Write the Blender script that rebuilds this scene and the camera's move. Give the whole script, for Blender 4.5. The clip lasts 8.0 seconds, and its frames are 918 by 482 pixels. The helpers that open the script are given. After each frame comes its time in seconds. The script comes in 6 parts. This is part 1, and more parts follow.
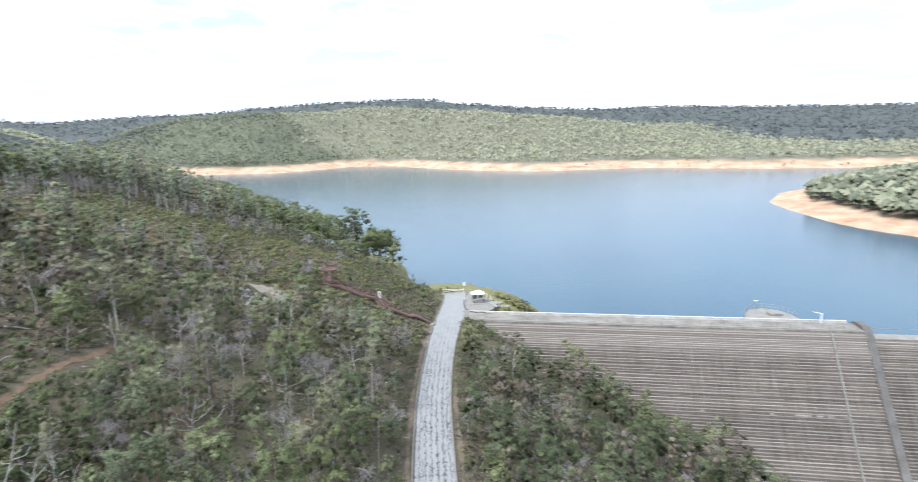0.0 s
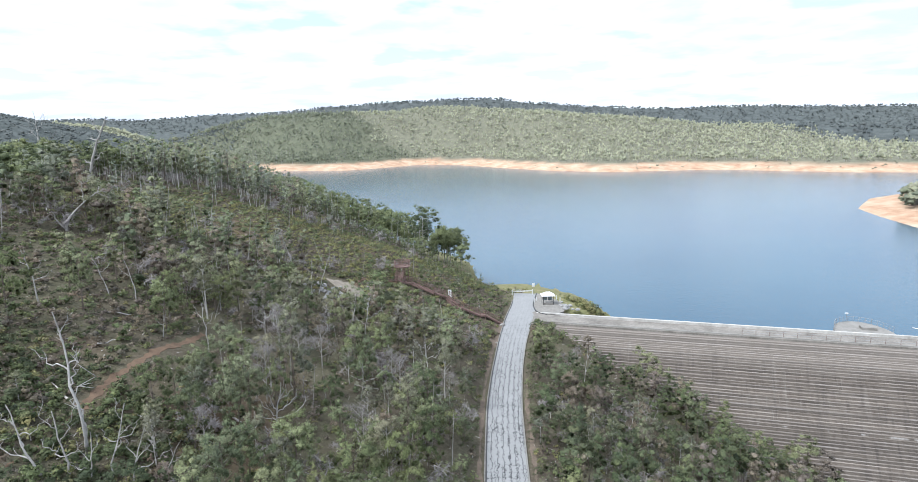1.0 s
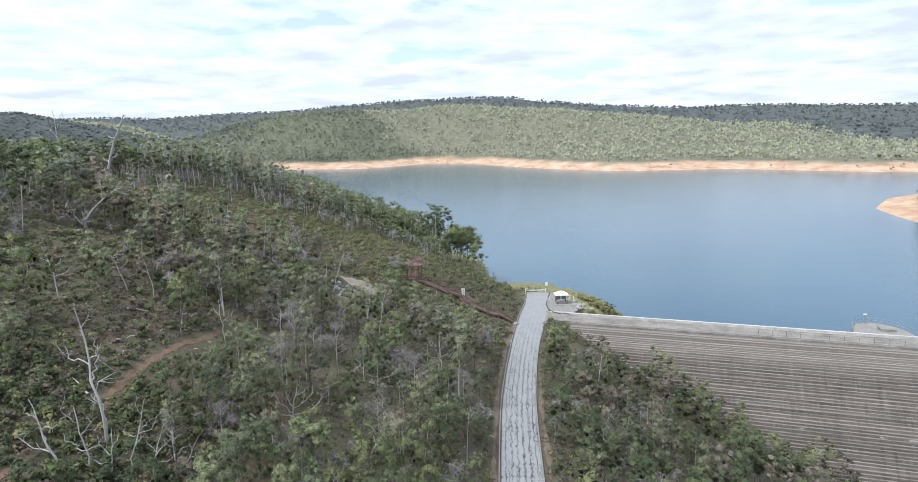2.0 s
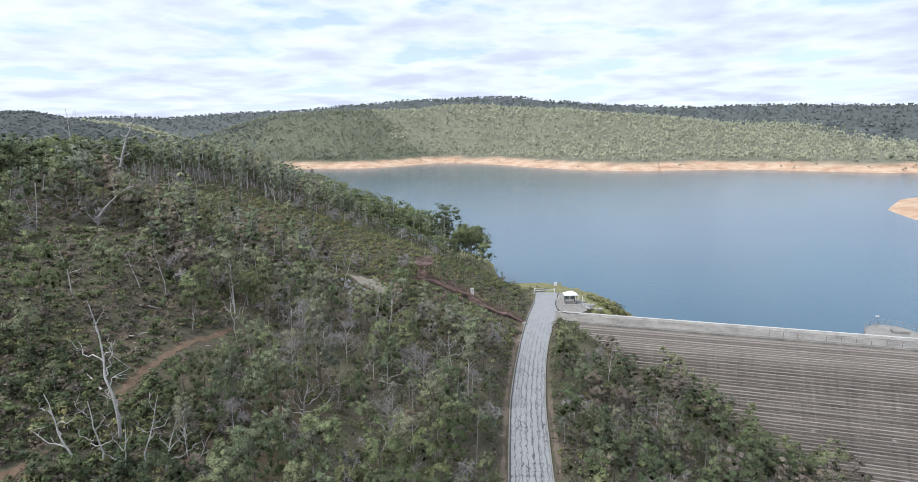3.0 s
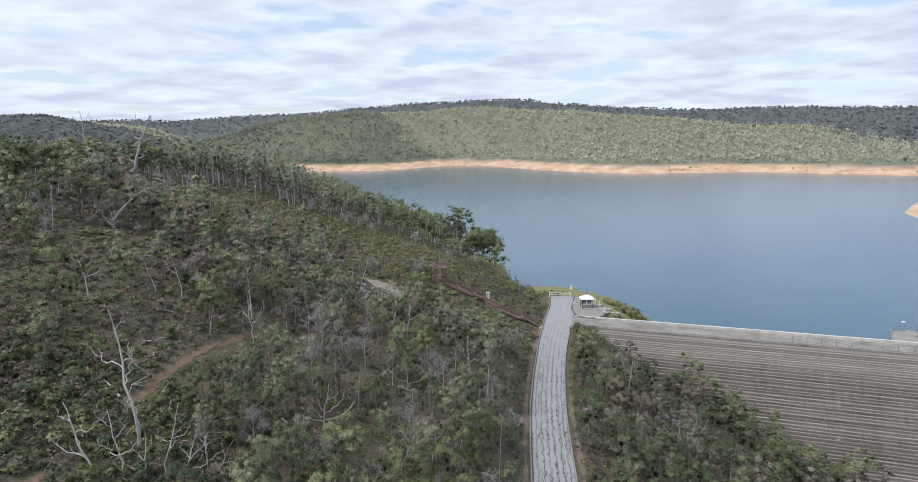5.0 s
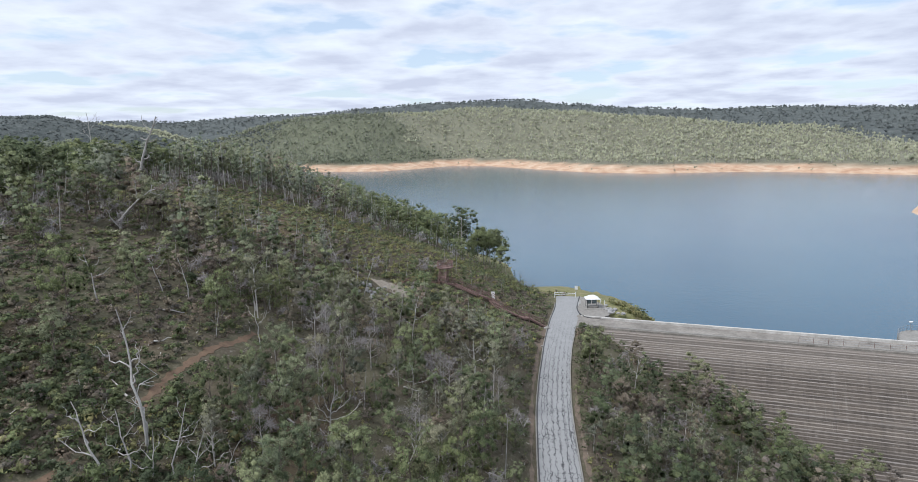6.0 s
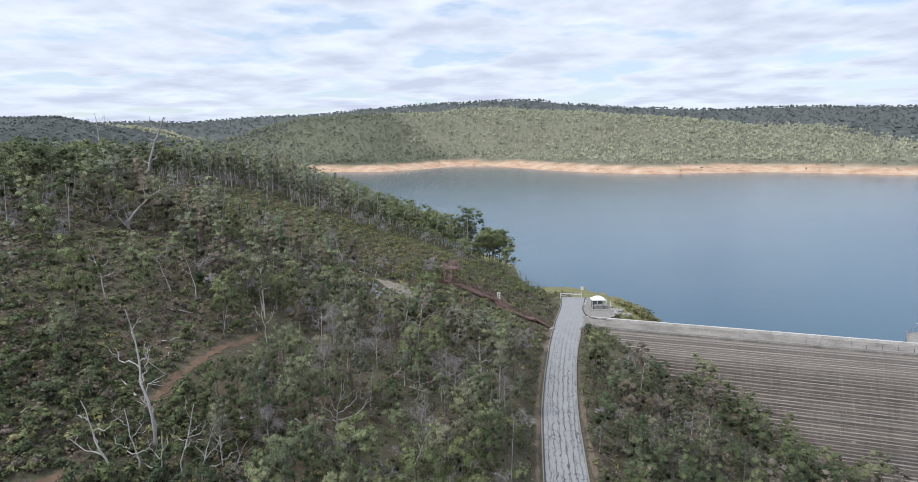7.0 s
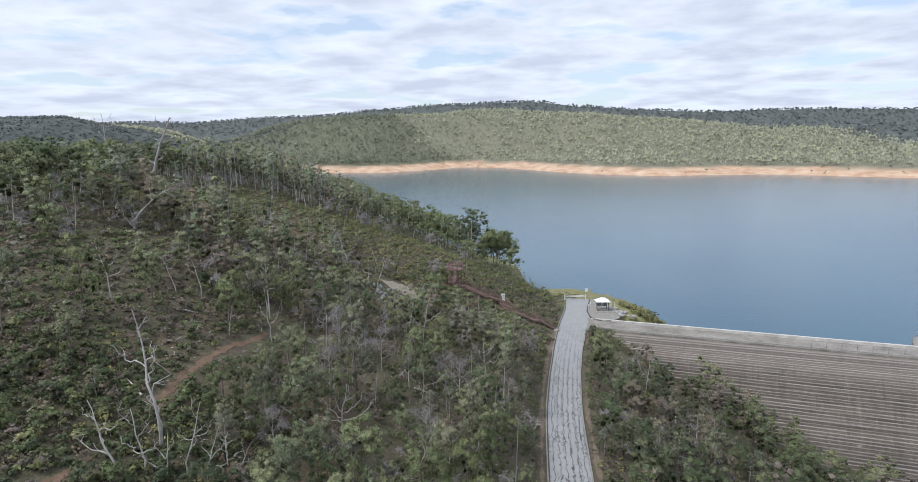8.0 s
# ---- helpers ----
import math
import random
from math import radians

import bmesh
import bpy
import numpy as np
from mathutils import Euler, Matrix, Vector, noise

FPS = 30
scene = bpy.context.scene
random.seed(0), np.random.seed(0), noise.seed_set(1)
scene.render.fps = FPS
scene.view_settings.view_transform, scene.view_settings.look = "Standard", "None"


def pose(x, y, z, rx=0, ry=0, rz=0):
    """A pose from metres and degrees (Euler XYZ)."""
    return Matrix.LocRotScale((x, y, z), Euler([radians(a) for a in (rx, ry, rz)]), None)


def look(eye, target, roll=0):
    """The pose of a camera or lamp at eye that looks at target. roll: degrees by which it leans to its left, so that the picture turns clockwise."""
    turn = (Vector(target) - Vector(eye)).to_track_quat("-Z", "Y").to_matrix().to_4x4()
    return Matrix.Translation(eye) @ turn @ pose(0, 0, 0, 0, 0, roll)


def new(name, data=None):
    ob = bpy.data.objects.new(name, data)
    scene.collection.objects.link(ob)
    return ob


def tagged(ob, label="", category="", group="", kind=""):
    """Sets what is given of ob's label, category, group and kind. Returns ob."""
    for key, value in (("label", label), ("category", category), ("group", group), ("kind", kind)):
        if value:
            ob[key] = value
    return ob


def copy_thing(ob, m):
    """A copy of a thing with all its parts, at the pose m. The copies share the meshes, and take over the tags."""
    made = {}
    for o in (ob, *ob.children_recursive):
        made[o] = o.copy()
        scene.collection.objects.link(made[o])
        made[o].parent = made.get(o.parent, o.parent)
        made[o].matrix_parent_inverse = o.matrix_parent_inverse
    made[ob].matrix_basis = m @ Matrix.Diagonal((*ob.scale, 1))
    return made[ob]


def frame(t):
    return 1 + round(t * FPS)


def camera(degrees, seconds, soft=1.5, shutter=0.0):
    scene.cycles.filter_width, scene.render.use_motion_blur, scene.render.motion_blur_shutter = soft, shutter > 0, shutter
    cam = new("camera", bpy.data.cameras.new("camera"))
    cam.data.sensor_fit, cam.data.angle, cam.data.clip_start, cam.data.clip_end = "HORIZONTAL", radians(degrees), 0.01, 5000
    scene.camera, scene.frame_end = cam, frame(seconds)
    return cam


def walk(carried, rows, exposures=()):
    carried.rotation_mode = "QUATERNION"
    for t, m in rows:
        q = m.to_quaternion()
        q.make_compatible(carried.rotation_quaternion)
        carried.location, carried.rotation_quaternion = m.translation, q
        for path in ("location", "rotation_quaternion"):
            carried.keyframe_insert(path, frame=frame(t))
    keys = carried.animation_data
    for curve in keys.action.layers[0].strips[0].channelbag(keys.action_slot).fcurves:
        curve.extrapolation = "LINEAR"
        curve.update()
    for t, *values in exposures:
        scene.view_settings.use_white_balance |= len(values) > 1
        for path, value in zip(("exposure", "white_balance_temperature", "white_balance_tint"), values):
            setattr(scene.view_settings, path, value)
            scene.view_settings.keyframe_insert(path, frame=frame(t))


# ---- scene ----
cam = camera(75.0, 8.0, soft=0.8, shutter=0.45)
PATH = [
    (0, (2.859, -1.133, 37.467), (3.153, 0.815, 37.123), -1.4),
    (0.3, (2.231, -0.807, 37.534), (2.405, 1.156, 37.191), -1.2),
    (0.5, (1.867, -0.819, 37.643), (2.003, 1.147, 37.299), -1.1),
    (1, (1.14, -0.703, 37.64), (1.225, 1.265, 37.297), -1.0),
    (1.5, (0.84, -0.641, 37.621), (0.902, 1.328, 37.276), -1.0),
    (3, (0.328, -0.64, 37.526), (0.35, 1.329, 37.179), -0.8),
    (3.5, (0.028, -0.307, 37.48), (0.038, 1.663, 37.134), -0.8),
    (4, (-0.44, 0.292, 37.477), (-0.437, 2.263, 37.134), -0.8),
    (4.5, (-0.936, 0.783, 37.431), (-0.936, 2.754, 37.092), -0.8),
    (6, (-1.407, 0.86, 37.373), (-1.425, 2.831, 37.036), -1.0),
    (6.5, (-1.452, 0.798, 37.406), (-1.479, 2.769, 37.07), -1.0),
    (7, (-1.501, 0.733, 37.457), (-1.537, 2.705, 37.121), -1.0),
    (7.5, (-1.614, 0.799, 37.398), (-1.657, 2.771, 37.065), -0.9),
    (8, (-1.698, 0.788, 37.454), (-1.746, 2.759, 37.122), -0.8),
]
walk(cam, [(t, look(eye, target, roll)) for t, eye, target, roll in PATH],
     [(0.0, 0.71, 5720, 8), (0.5, 0.64, 5720, 8), (1.0, 0.57, 5720, 8), (1.5, 0.47, 5740, 8), (3.0, 0.23, 5800, 9), (3.5, 0.15, 5830, 9),
      (4.0, 0.08, 5860, 10), (4.5, 0.05, 5850, 10), (8.0, 0.05, 5850, 10)])

# ---- world, sun, exposure ----
SUN_EL, SUN_ROT = radians(56), radians(240)
world = bpy.data.worlds.new("sky")
scene.world = world
world.use_nodes = True
wn, wl = world.node_tree.nodes, world.node_tree.links
wn.clear()


def wnode(kind, **values):
    n = wn.new(kind)
    for k, v in values.items():
        n.inputs[k].default_value = v
    return n


sky = wn.new("ShaderNodeTexSky")
sky.sky_type, sky.sun_disc = "NISHITA", False
sky.sun_elevation, sky.sun_rotation = SUN_EL, SUN_ROT
# a layer of cloud at even height: the direction divided by its height
coord = wn.new("ShaderNodeTexCoord")
split = wn.new("ShaderNodeSeparateXYZ")
wl.new(coord.outputs["Generated"], split.inputs[0])


def wmath(op, a, b):
    n = wn.new("ShaderNodeMath")
    n.operation = op
    for i, v in enumerate((a, b)):
        if isinstance(v, (int, float)):
            n.inputs[i].default_value = v
        else:
            wl.new(v, n.inputs[i])
    return n.outputs[0]


high = wmath("ADD", wmath("MAXIMUM", split.outputs["Z"], 0.0), 0.11)
flat = wn.new("ShaderNodeCombineXYZ")
wl.new(wmath("DIVIDE", split.outputs["X"], high), flat.inputs[0])
wl.new(wmath("DIVIDE", split.outputs["Y"], high), flat.inputs[1])
puffs = wnode("ShaderNodeTexNoise", Scale=1.35, Detail=6.0, Roughness=0.5, Distortion=0.0)
wl.new(flat.outputs[0], puffs.inputs["Vector"])
shades = wnode("ShaderNodeTexNoise", Scale=1.9, Detail=6.0, Roughness=0.55)
wl.new(flat.outputs[0], shades.inputs["Vector"])
cover = wn.new("ShaderNodeValToRGB")
cover.color_ramp.elements[0].position, cover.color_ramp.elements[1].position = 0.38, 0.47
cover.color_ramp.elements[0].color = (0.42, 0.42, 0.42, 1)
wl.new(puffs.outputs["Fac"], cover.inputs[0])
shade = wn.new("ShaderNodeValToRGB")
shade.color_ramp.elements[0].position, shade.color_ramp.elements[1].position = 0.43, 0.60
shade.color_ramp.elements[0].color = (0.855, 0.875, 0.905, 1)
shade.color_ramp.elements[1].color = (0.61, 0.626, 0.70, 1)
wl.new(wmath("ADD", wmath("MULTIPLY", puffs.outputs["Fac"], 0.65), wmath("MULTIPLY", shades.outputs["Fac"], 0.35)), shade.inputs[0])
blue = wn.new("ShaderNodeVectorMath")
blue.operation = "SCALE"
blue.inputs["Scale"].default_value = 0.13
wl.new(sky.outputs[0], blue.inputs[0])
mixed = wn.new("ShaderNodeMix")
mixed.data_type = "RGBA"
wl.new(cover.outputs[0], mixed.inputs["Factor"])
wl.new(blue.outputs[0], mixed.inputs["A"])
wl.new(shade.outputs[0], mixed.inputs["B"])
back = wn.new("ShaderNodeBackground")
back.inputs["Strength"].default_value = 1.06
wl.new(mixed.outputs["Result"], back.inputs["Color"])
out = wn.new("ShaderNodeOutputWorld")
wl.new(back.outputs[0], out.inputs["Surface"])

sun = new("sun", bpy.data.lights.new("sun", "SUN"))
sun.data.energy, sun.data.angle, sun.data.color = 3.3, radians(20), (1.0, 0.95, 0.87)
sun.matrix_world = look((-76, -44, 130), (0, 0, 0))


# ---- materials ----
def material(name, rough=0.8, metal=0.0, spec=0.3):
    m = bpy.data.materials.new(name)
    m.use_nodes = True
    b = m.node_tree.nodes["Principled BSDF"]
    b.inputs["Roughness"].default_value, b.inputs["Metallic"].default_value = rough, metal
    b.inputs["Specular IOR Level"].default_value = spec
    return m, m.node_tree.nodes, m.node_tree.links, b


def ramp(nodes, links, source, stops):
    r = nodes.new("ShaderNodeValToRGB")
    e = r.color_ramp.elements
    while len(e) < len(stops):
        e.new(0.5)
    for el, (p, c) in zip(e, stops):
        el.position, el.color = p, (*c, 1)
    links.new(source, r.inputs[0])
    return r.outputs[0]


def noise_out(nodes, links, scale, detail=4.0, rough=0.55, stretch=None, distortion=0.0):
    n = nodes.new("ShaderNodeTexNoise")
    n.inputs["Scale"].default_value, n.inputs["Detail"].default_value = scale, detail
    n.inputs["Roughness"].default_value, n.inputs["Distortion"].default_value = rough, distortion
    g = nodes.new("ShaderNodeNewGeometry")
    if stretch:
        s = nodes.new("ShaderNodeVectorMath")
        s.operation = "MULTIPLY"
        s.inputs[1].default_value = stretch
        links.new(g.outputs["Position"], s.inputs[0])
        links.new(s.outputs[0], n.inputs["Vector"])
    else:
        links.new(g.outputs["Position"], n.inputs["Vector"])
    return n.outputs["Fac"]


def mix(nodes, links, fac, a, b, mode="MIX"):
    n = nodes.new("ShaderNodeMix")
    n.data_type, n.blend_type = "RGBA", mode
    for key, v in (("Factor", fac), ("A", a), ("B", b)):
        if isinstance(v, (int, float)):
            n.inputs[key].default_value = v
        elif isinstance(v, tuple):
            n.inputs[key].default_value = (*v, 1)
        else:
            links.new(v, n.inputs[key])
    return n.outputs["Result"]


def bump(nodes, links, bsdf, height, strength, distance):
    n = nodes.new("ShaderNodeBump")
    n.inputs["Strength"].default_value, n.inputs["Distance"].default_value = strength, distance
    links.new(height, n.inputs["Height"])
    links.new(n.outputs[0], bsdf.inputs["Normal"])


def attribute(nodes, name):
    a = nodes.new("ShaderNodeAttribute")
    a.attribute_name = name
    return a.outputs["Fac"]


def plain(name, dark, light, scale=3.0, rough=0.7, metal=0.0, relief=0.2):
    """A painted, stony or metal surface with stains at two scales."""
    m, n, l, b = material(name, rough, metal)
    c = ramp(n, l, noise_out(n, l, scale, 6, 0.65), [(0.3, dark), (0.7, light)])
    c = mix(n, l, 0.35, c, ramp(n, l, noise_out(n, l, scale * 9, 3), [(0.3, dark), (0.7, light)]))
    l.new(c, b.inputs["Base Color"])
    bump(n, l, b, noise_out(n, l, scale * 12, 4), relief, 0.02)
    return m


def foliage(name, dark, light, dry, amount=0.05, calm=0.0, grain=5.0):
    """Leaves: varied leaf by leaf and tree by tree, mottled at twig size, with dry patches."""
    m, n, l, b = material(name, 0.62, 0.0, 0.2)
    g = n.new("ShaderNodeNewGeometry")
    c = ramp(n, l, g.outputs["Random Per Island"], [(0.0, tuple(0.85 * a + 0.15 * b for a, b in zip(dark, light))), (1.0, tuple(0.15 * a + 0.85 * b for a, b in zip(dark, light)))])
    o = n.new("ShaderNodeObjectInfo")
    s = n.new("ShaderNodeMath")
    s.operation = "ADD"
    l.new(o.outputs["Random"], s.inputs[0])
    l.new(attribute(n, "tint"), s.inputs[1])
    f = n.new("ShaderNodeMath")
    f.operation = "FRACT"
    l.new(s.outputs[0], f.inputs[0])
    t = ramp(n, l, f.outputs[0], [(0.0, (0.68, 0.72, 0.72)), (0.2, (0.86, 0.91, 0.80)), (0.4, (1.05, 0.97, 0.90)), (0.6, (1.06, 1.08, 0.90)), (0.8, (1.02, 0.98, 0.98)), (1.0, (0.78, 0.80, 0.80))])
    c = mix(n, l, 1.0 - calm, c, t, "MULTIPLY")
    spots = ramp(n, l, noise_out(n, l, grain, 4, 0.75), [(0.36, (0.42, 0.44, 0.46)), (0.5, (0.96, 0.96, 0.96)), (0.64, (1.45, 1.42, 1.36))])
    c = mix(n, l, 0.9 - 0.6 * calm, c, spots, "MULTIPLY")
    d = ramp(n, l, noise_out(n, l, 0.35, 3), [(0.66 - amount, (0, 0, 0)), (0.82, (0.8, 0.8, 0.8))])
    c = mix(n, l, d, c, dry)
    l.new(c, b.inputs["Base Color"])
    # daylight through the leaves
    thin = n.new("ShaderNodeBsdfTranslucent")
    l.new(c, thin.inputs["Color"])
    both = n.new("ShaderNodeMixShader")
    both.inputs[0].default_value = 0.38
    l.new(b.outputs[0], both.inputs[1])
    l.new(thin.outputs[0], both.inputs[2])
    l.new(both.outputs[0], n["Material Output"].inputs["Surface"])
    return m


LEAF_GREEN = foliage("leaf_green", (0.130, 0.158, 0.080), (0.265, 0.296, 0.164), (0.22, 0.19, 0.105), 0.0)
LEAF_DARK = foliage("leaf_dark", (0.085, 0.106, 0.060), (0.175, 0.202, 0.116), (0.12, 0.11, 0.08), 0.0)
LEAF_GREY = foliage("leaf_grey", (0.190, 0.196, 0.142), (0.340, 0.346, 0.258), (0.20, 0.175, 0.13), 0.06)
LEAF_BLUE = foliage("leaf_blue", (0.200, 0.225, 0.175), (0.360, 0.392, 0.310), (0.19, 0.17, 0.12), 0.02)
LEAF_REGROWTH = foliage("leaf_regrowth", (0.175, 0.202, 0.122), (0.325, 0.356, 0.222), (0.24, 0.20, 0.13), 0.03)
LEAF_DRY = foliage("leaf_dry", (0.180, 0.152, 0.126), (0.320, 0.276, 0.236), (0.21, 0.145, 0.095), 0.12)
LEAF_HEATH = foliage("leaf_heath", (0.225, 0.228, 0.115), (0.37, 0.365, 0.185), (0.30, 0.215, 0.10), 0.10)
# sunlight and the lift of haze painted pale into the leaf colour
LEAF_FAR_SUNLIT = foliage("leaf_far_sunlit", (0.395, 0.405, 0.285), (0.50, 0.505, 0.365), (0.44, 0.39, 0.30), 0.10, 0.7, 0.09)
# a darker far leaf; on the western slope it paints in cloud shade
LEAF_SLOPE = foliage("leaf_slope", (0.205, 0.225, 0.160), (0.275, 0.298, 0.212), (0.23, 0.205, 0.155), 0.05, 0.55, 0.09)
# cloud shade and distant haze painted blue-grey into the ridge leaves
LEAF_RIDGE_HAZY = foliage("leaf_ridge_hazy", (0.145, 0.164, 0.164), (0.190, 0.208, 0.205), (0.16, 0.155, 0.14), 0.0, 0.7, 0.05)
BARK = plain("bark", (0.07, 0.055, 0.045), (0.24, 0.20, 0.165), 1.2, 0.9)
BARK_PALE = plain("bark_pale", (0.30, 0.28, 0.25), (0.62, 0.60, 0.56), 0.9, 0.85)
TWIG = plain("grey_twigs", (0.17, 0.155, 0.15), (0.40, 0.37, 0.36), 0.5, 0.9)
DEADWOOD = plain("deadwood", (0.20, 0.185, 0.17), (0.58, 0.55, 0.51), 1.1, 0.85)
BLEACHED = plain("bleached_wood", (0.20, 0.185, 0.17), (0.58, 0.56, 0.53), 0.8, 0.85)


# ---- the lie of the land ----
LAKE = -9.0
ROAD = [(2.0, -80), (4.5, 0), (6.4, 36), (8.8, 61), (9.5, 68), (10.7, 79), (12.7, 91.5), (15.3, 105), (18.6, 119), (21.6, 130), (23.0, 139)]
FOOT = [(-1.0, -80), (1.8, 0), (4.0, 36), (6.2, 61), (6.9, 68), (8.0, 79), (9.9, 91.5), (12.2, 105), (15.2, 119), (18.6, 136),
        (8, 165), (-4, 200), (-22, 240), (-40, 275), (-118, 430), (-190, 600), (-305, 680), (-470, 780), (-570, 890), (-570, 1100)]
SHORE_NEAR = [(47.5, 115.0), (47.5, 124), (47, 136), (46.2, 149), (45, 158), (43, 167), (37.6, 180), (31, 191), (23.5, 204), (17, 213), (5, 240), (-10, 262),
              (-88, 420), (-165, 575), (-290, 650), (-450, 750), (-530, 880), (-500, 1010)]
SHORE_FAR = [(-440, 1060), (-347, 1010), (-252, 915), (-199, 917), (-125, 898), (-77, 954), (-23, 1039), (46, 1017), (100, 886), (164, 780),
             (227, 738), (302, 745), (372, 740), (416, 693), (461, 660), (491, 643), (620, 590), (1000, 600)]
SHORE_EAST = [(1000, 500), (700, 480), (420, 470), (300, 395), (258, 348), (245, 316), (236, 286), (229, 261), (227, 238),
              (231, 215), (240, 180), (238, 130), (244, 75), (238, 50)]
DAM_A, DAM_B = (26.8, 122.0), (236.0, 51.6)
RIDGES = [  # crest lines: x, y, height, half width
    [(-760, 1420, 20, 260), (-590, 1350, 38, 280), (-517, 1350, 52, 340), (-453, 1360, 67, 400), (-366, 1380, 82, 430), (-252, 1400, 91, 450), (94, 1450, 96, 480),
     (294, 1400, 84, 480), (486, 1350, 66, 460), (650, 1300, 49, 440), (875, 1250, 40, 420), (1200, 1200, 35, 400)],
    [(-2600, 2700, 150, 900), (-1622, 3000, 143, 900), (-1320, 3000, 138, 900), (-464, 2900, 172, 900), (0, 2700, 194, 900), (270, 2700, 195, 900),
     (676, 2600, 152, 800), (900, 2600, 137, 800), (1300, 2600, 144, 800), (2000, 2600, 135, 800), (3200, 2400, 130, 800)],
    [(-2200, 500, 100, 600), (-1400, 900, 95, 500), (-847, 1100, 85, 420), (-766, 1110, 87, 380), (-699, 1130, 80, 320), (-623, 1150, 72, 240), (-564, 1175, 52, 170), (-520, 1180, 34, 140)],
    [(300, 300, 8, 60), (420, 330, 22, 120), (700, 300, 45, 250), (1200, 250, 80, 400)],
    [(-1400, 1600, 92, 300), (-881, 1600, 80, 260), (-812, 1600, 71, 240), (-751, 1600, 55, 200), (-707, 1600, 36, 180)]]


def away(px, py, line):
    """Distance from points to a polyline, the side (+1 left of its way) and the place along it, in segments."""
    best = np.full(px.shape, 1e18)
    side = np.ones(px.shape)
    along = np.zeros(px.shape)
    for i in range(len(line) - 1):
        (ax, ay), (bx, by) = line[i][:2], line[i + 1][:2]
        dx, dy = bx - ax, by - ay
        u = np.clip(((px - ax) * dx + (py - ay) * dy) / (dx * dx + dy * dy), 0, 1)
        d = (px - ax - u * dx) ** 2 + (py - ay - u * dy) ** 2
        nearer = d < best
        best = np.where(nearer, d, best)
        side = np.where(nearer, np.where(dx * (py - ay) - dy * (px - ax) >= 0, 1.0, -1.0), side)
        along = np.where(nearer, i + u, along)
    return np.sqrt(best), side, along


def inside(px, py, ring):
    hit = np.zeros(px.shape, bool)
    j = len(ring) - 1
    for i in range(len(ring)):
        (ax, ay), (bx, by) = ring[i], ring[j]
        if ay != by:
            hit ^= ((ay > py) != (by > py)) & (px < (bx - ax) * (py - ay) / (by - ay) + ax)
        j = i
    return hit


def smin(a, b, k):
    h = np.clip(0.5 + 0.5 * (b - a) / k, 0, 1)
    return b * (1 - h) + a * h - k * h * (1 - h)


def ease(x, a, b):
    u = np.clip((x - a) / (b - a), 0, 1)
    return u * u * (3 - 2 * u)


def rolls(x, y, size, seed=0.0):
    """Gentle unevenness from a few crossed waves, about -1 to 1."""
    s = 0
    for k, (ca, sa, f) in enumerate(((0.8, 0.6, 1.0), (-0.5, 0.87, 1.37), (0.97, -0.25, 1.9), (0.2, 0.98, 2.7), (-0.77, -0.64, 3.9))):
        s = s + np.sin((x * ca + y * sa) * f * 6.283 / size + seed + 2.1 * k + 0.7 * np.sin((x * sa - y * ca) * f * 4.1 / size + k)) / (1.0 + 0.75 * k)
    return s / 2.2


LAKE_RING = SHORE_NEAR + SHORE_FAR + SHORE_EAST + [DAM_B]


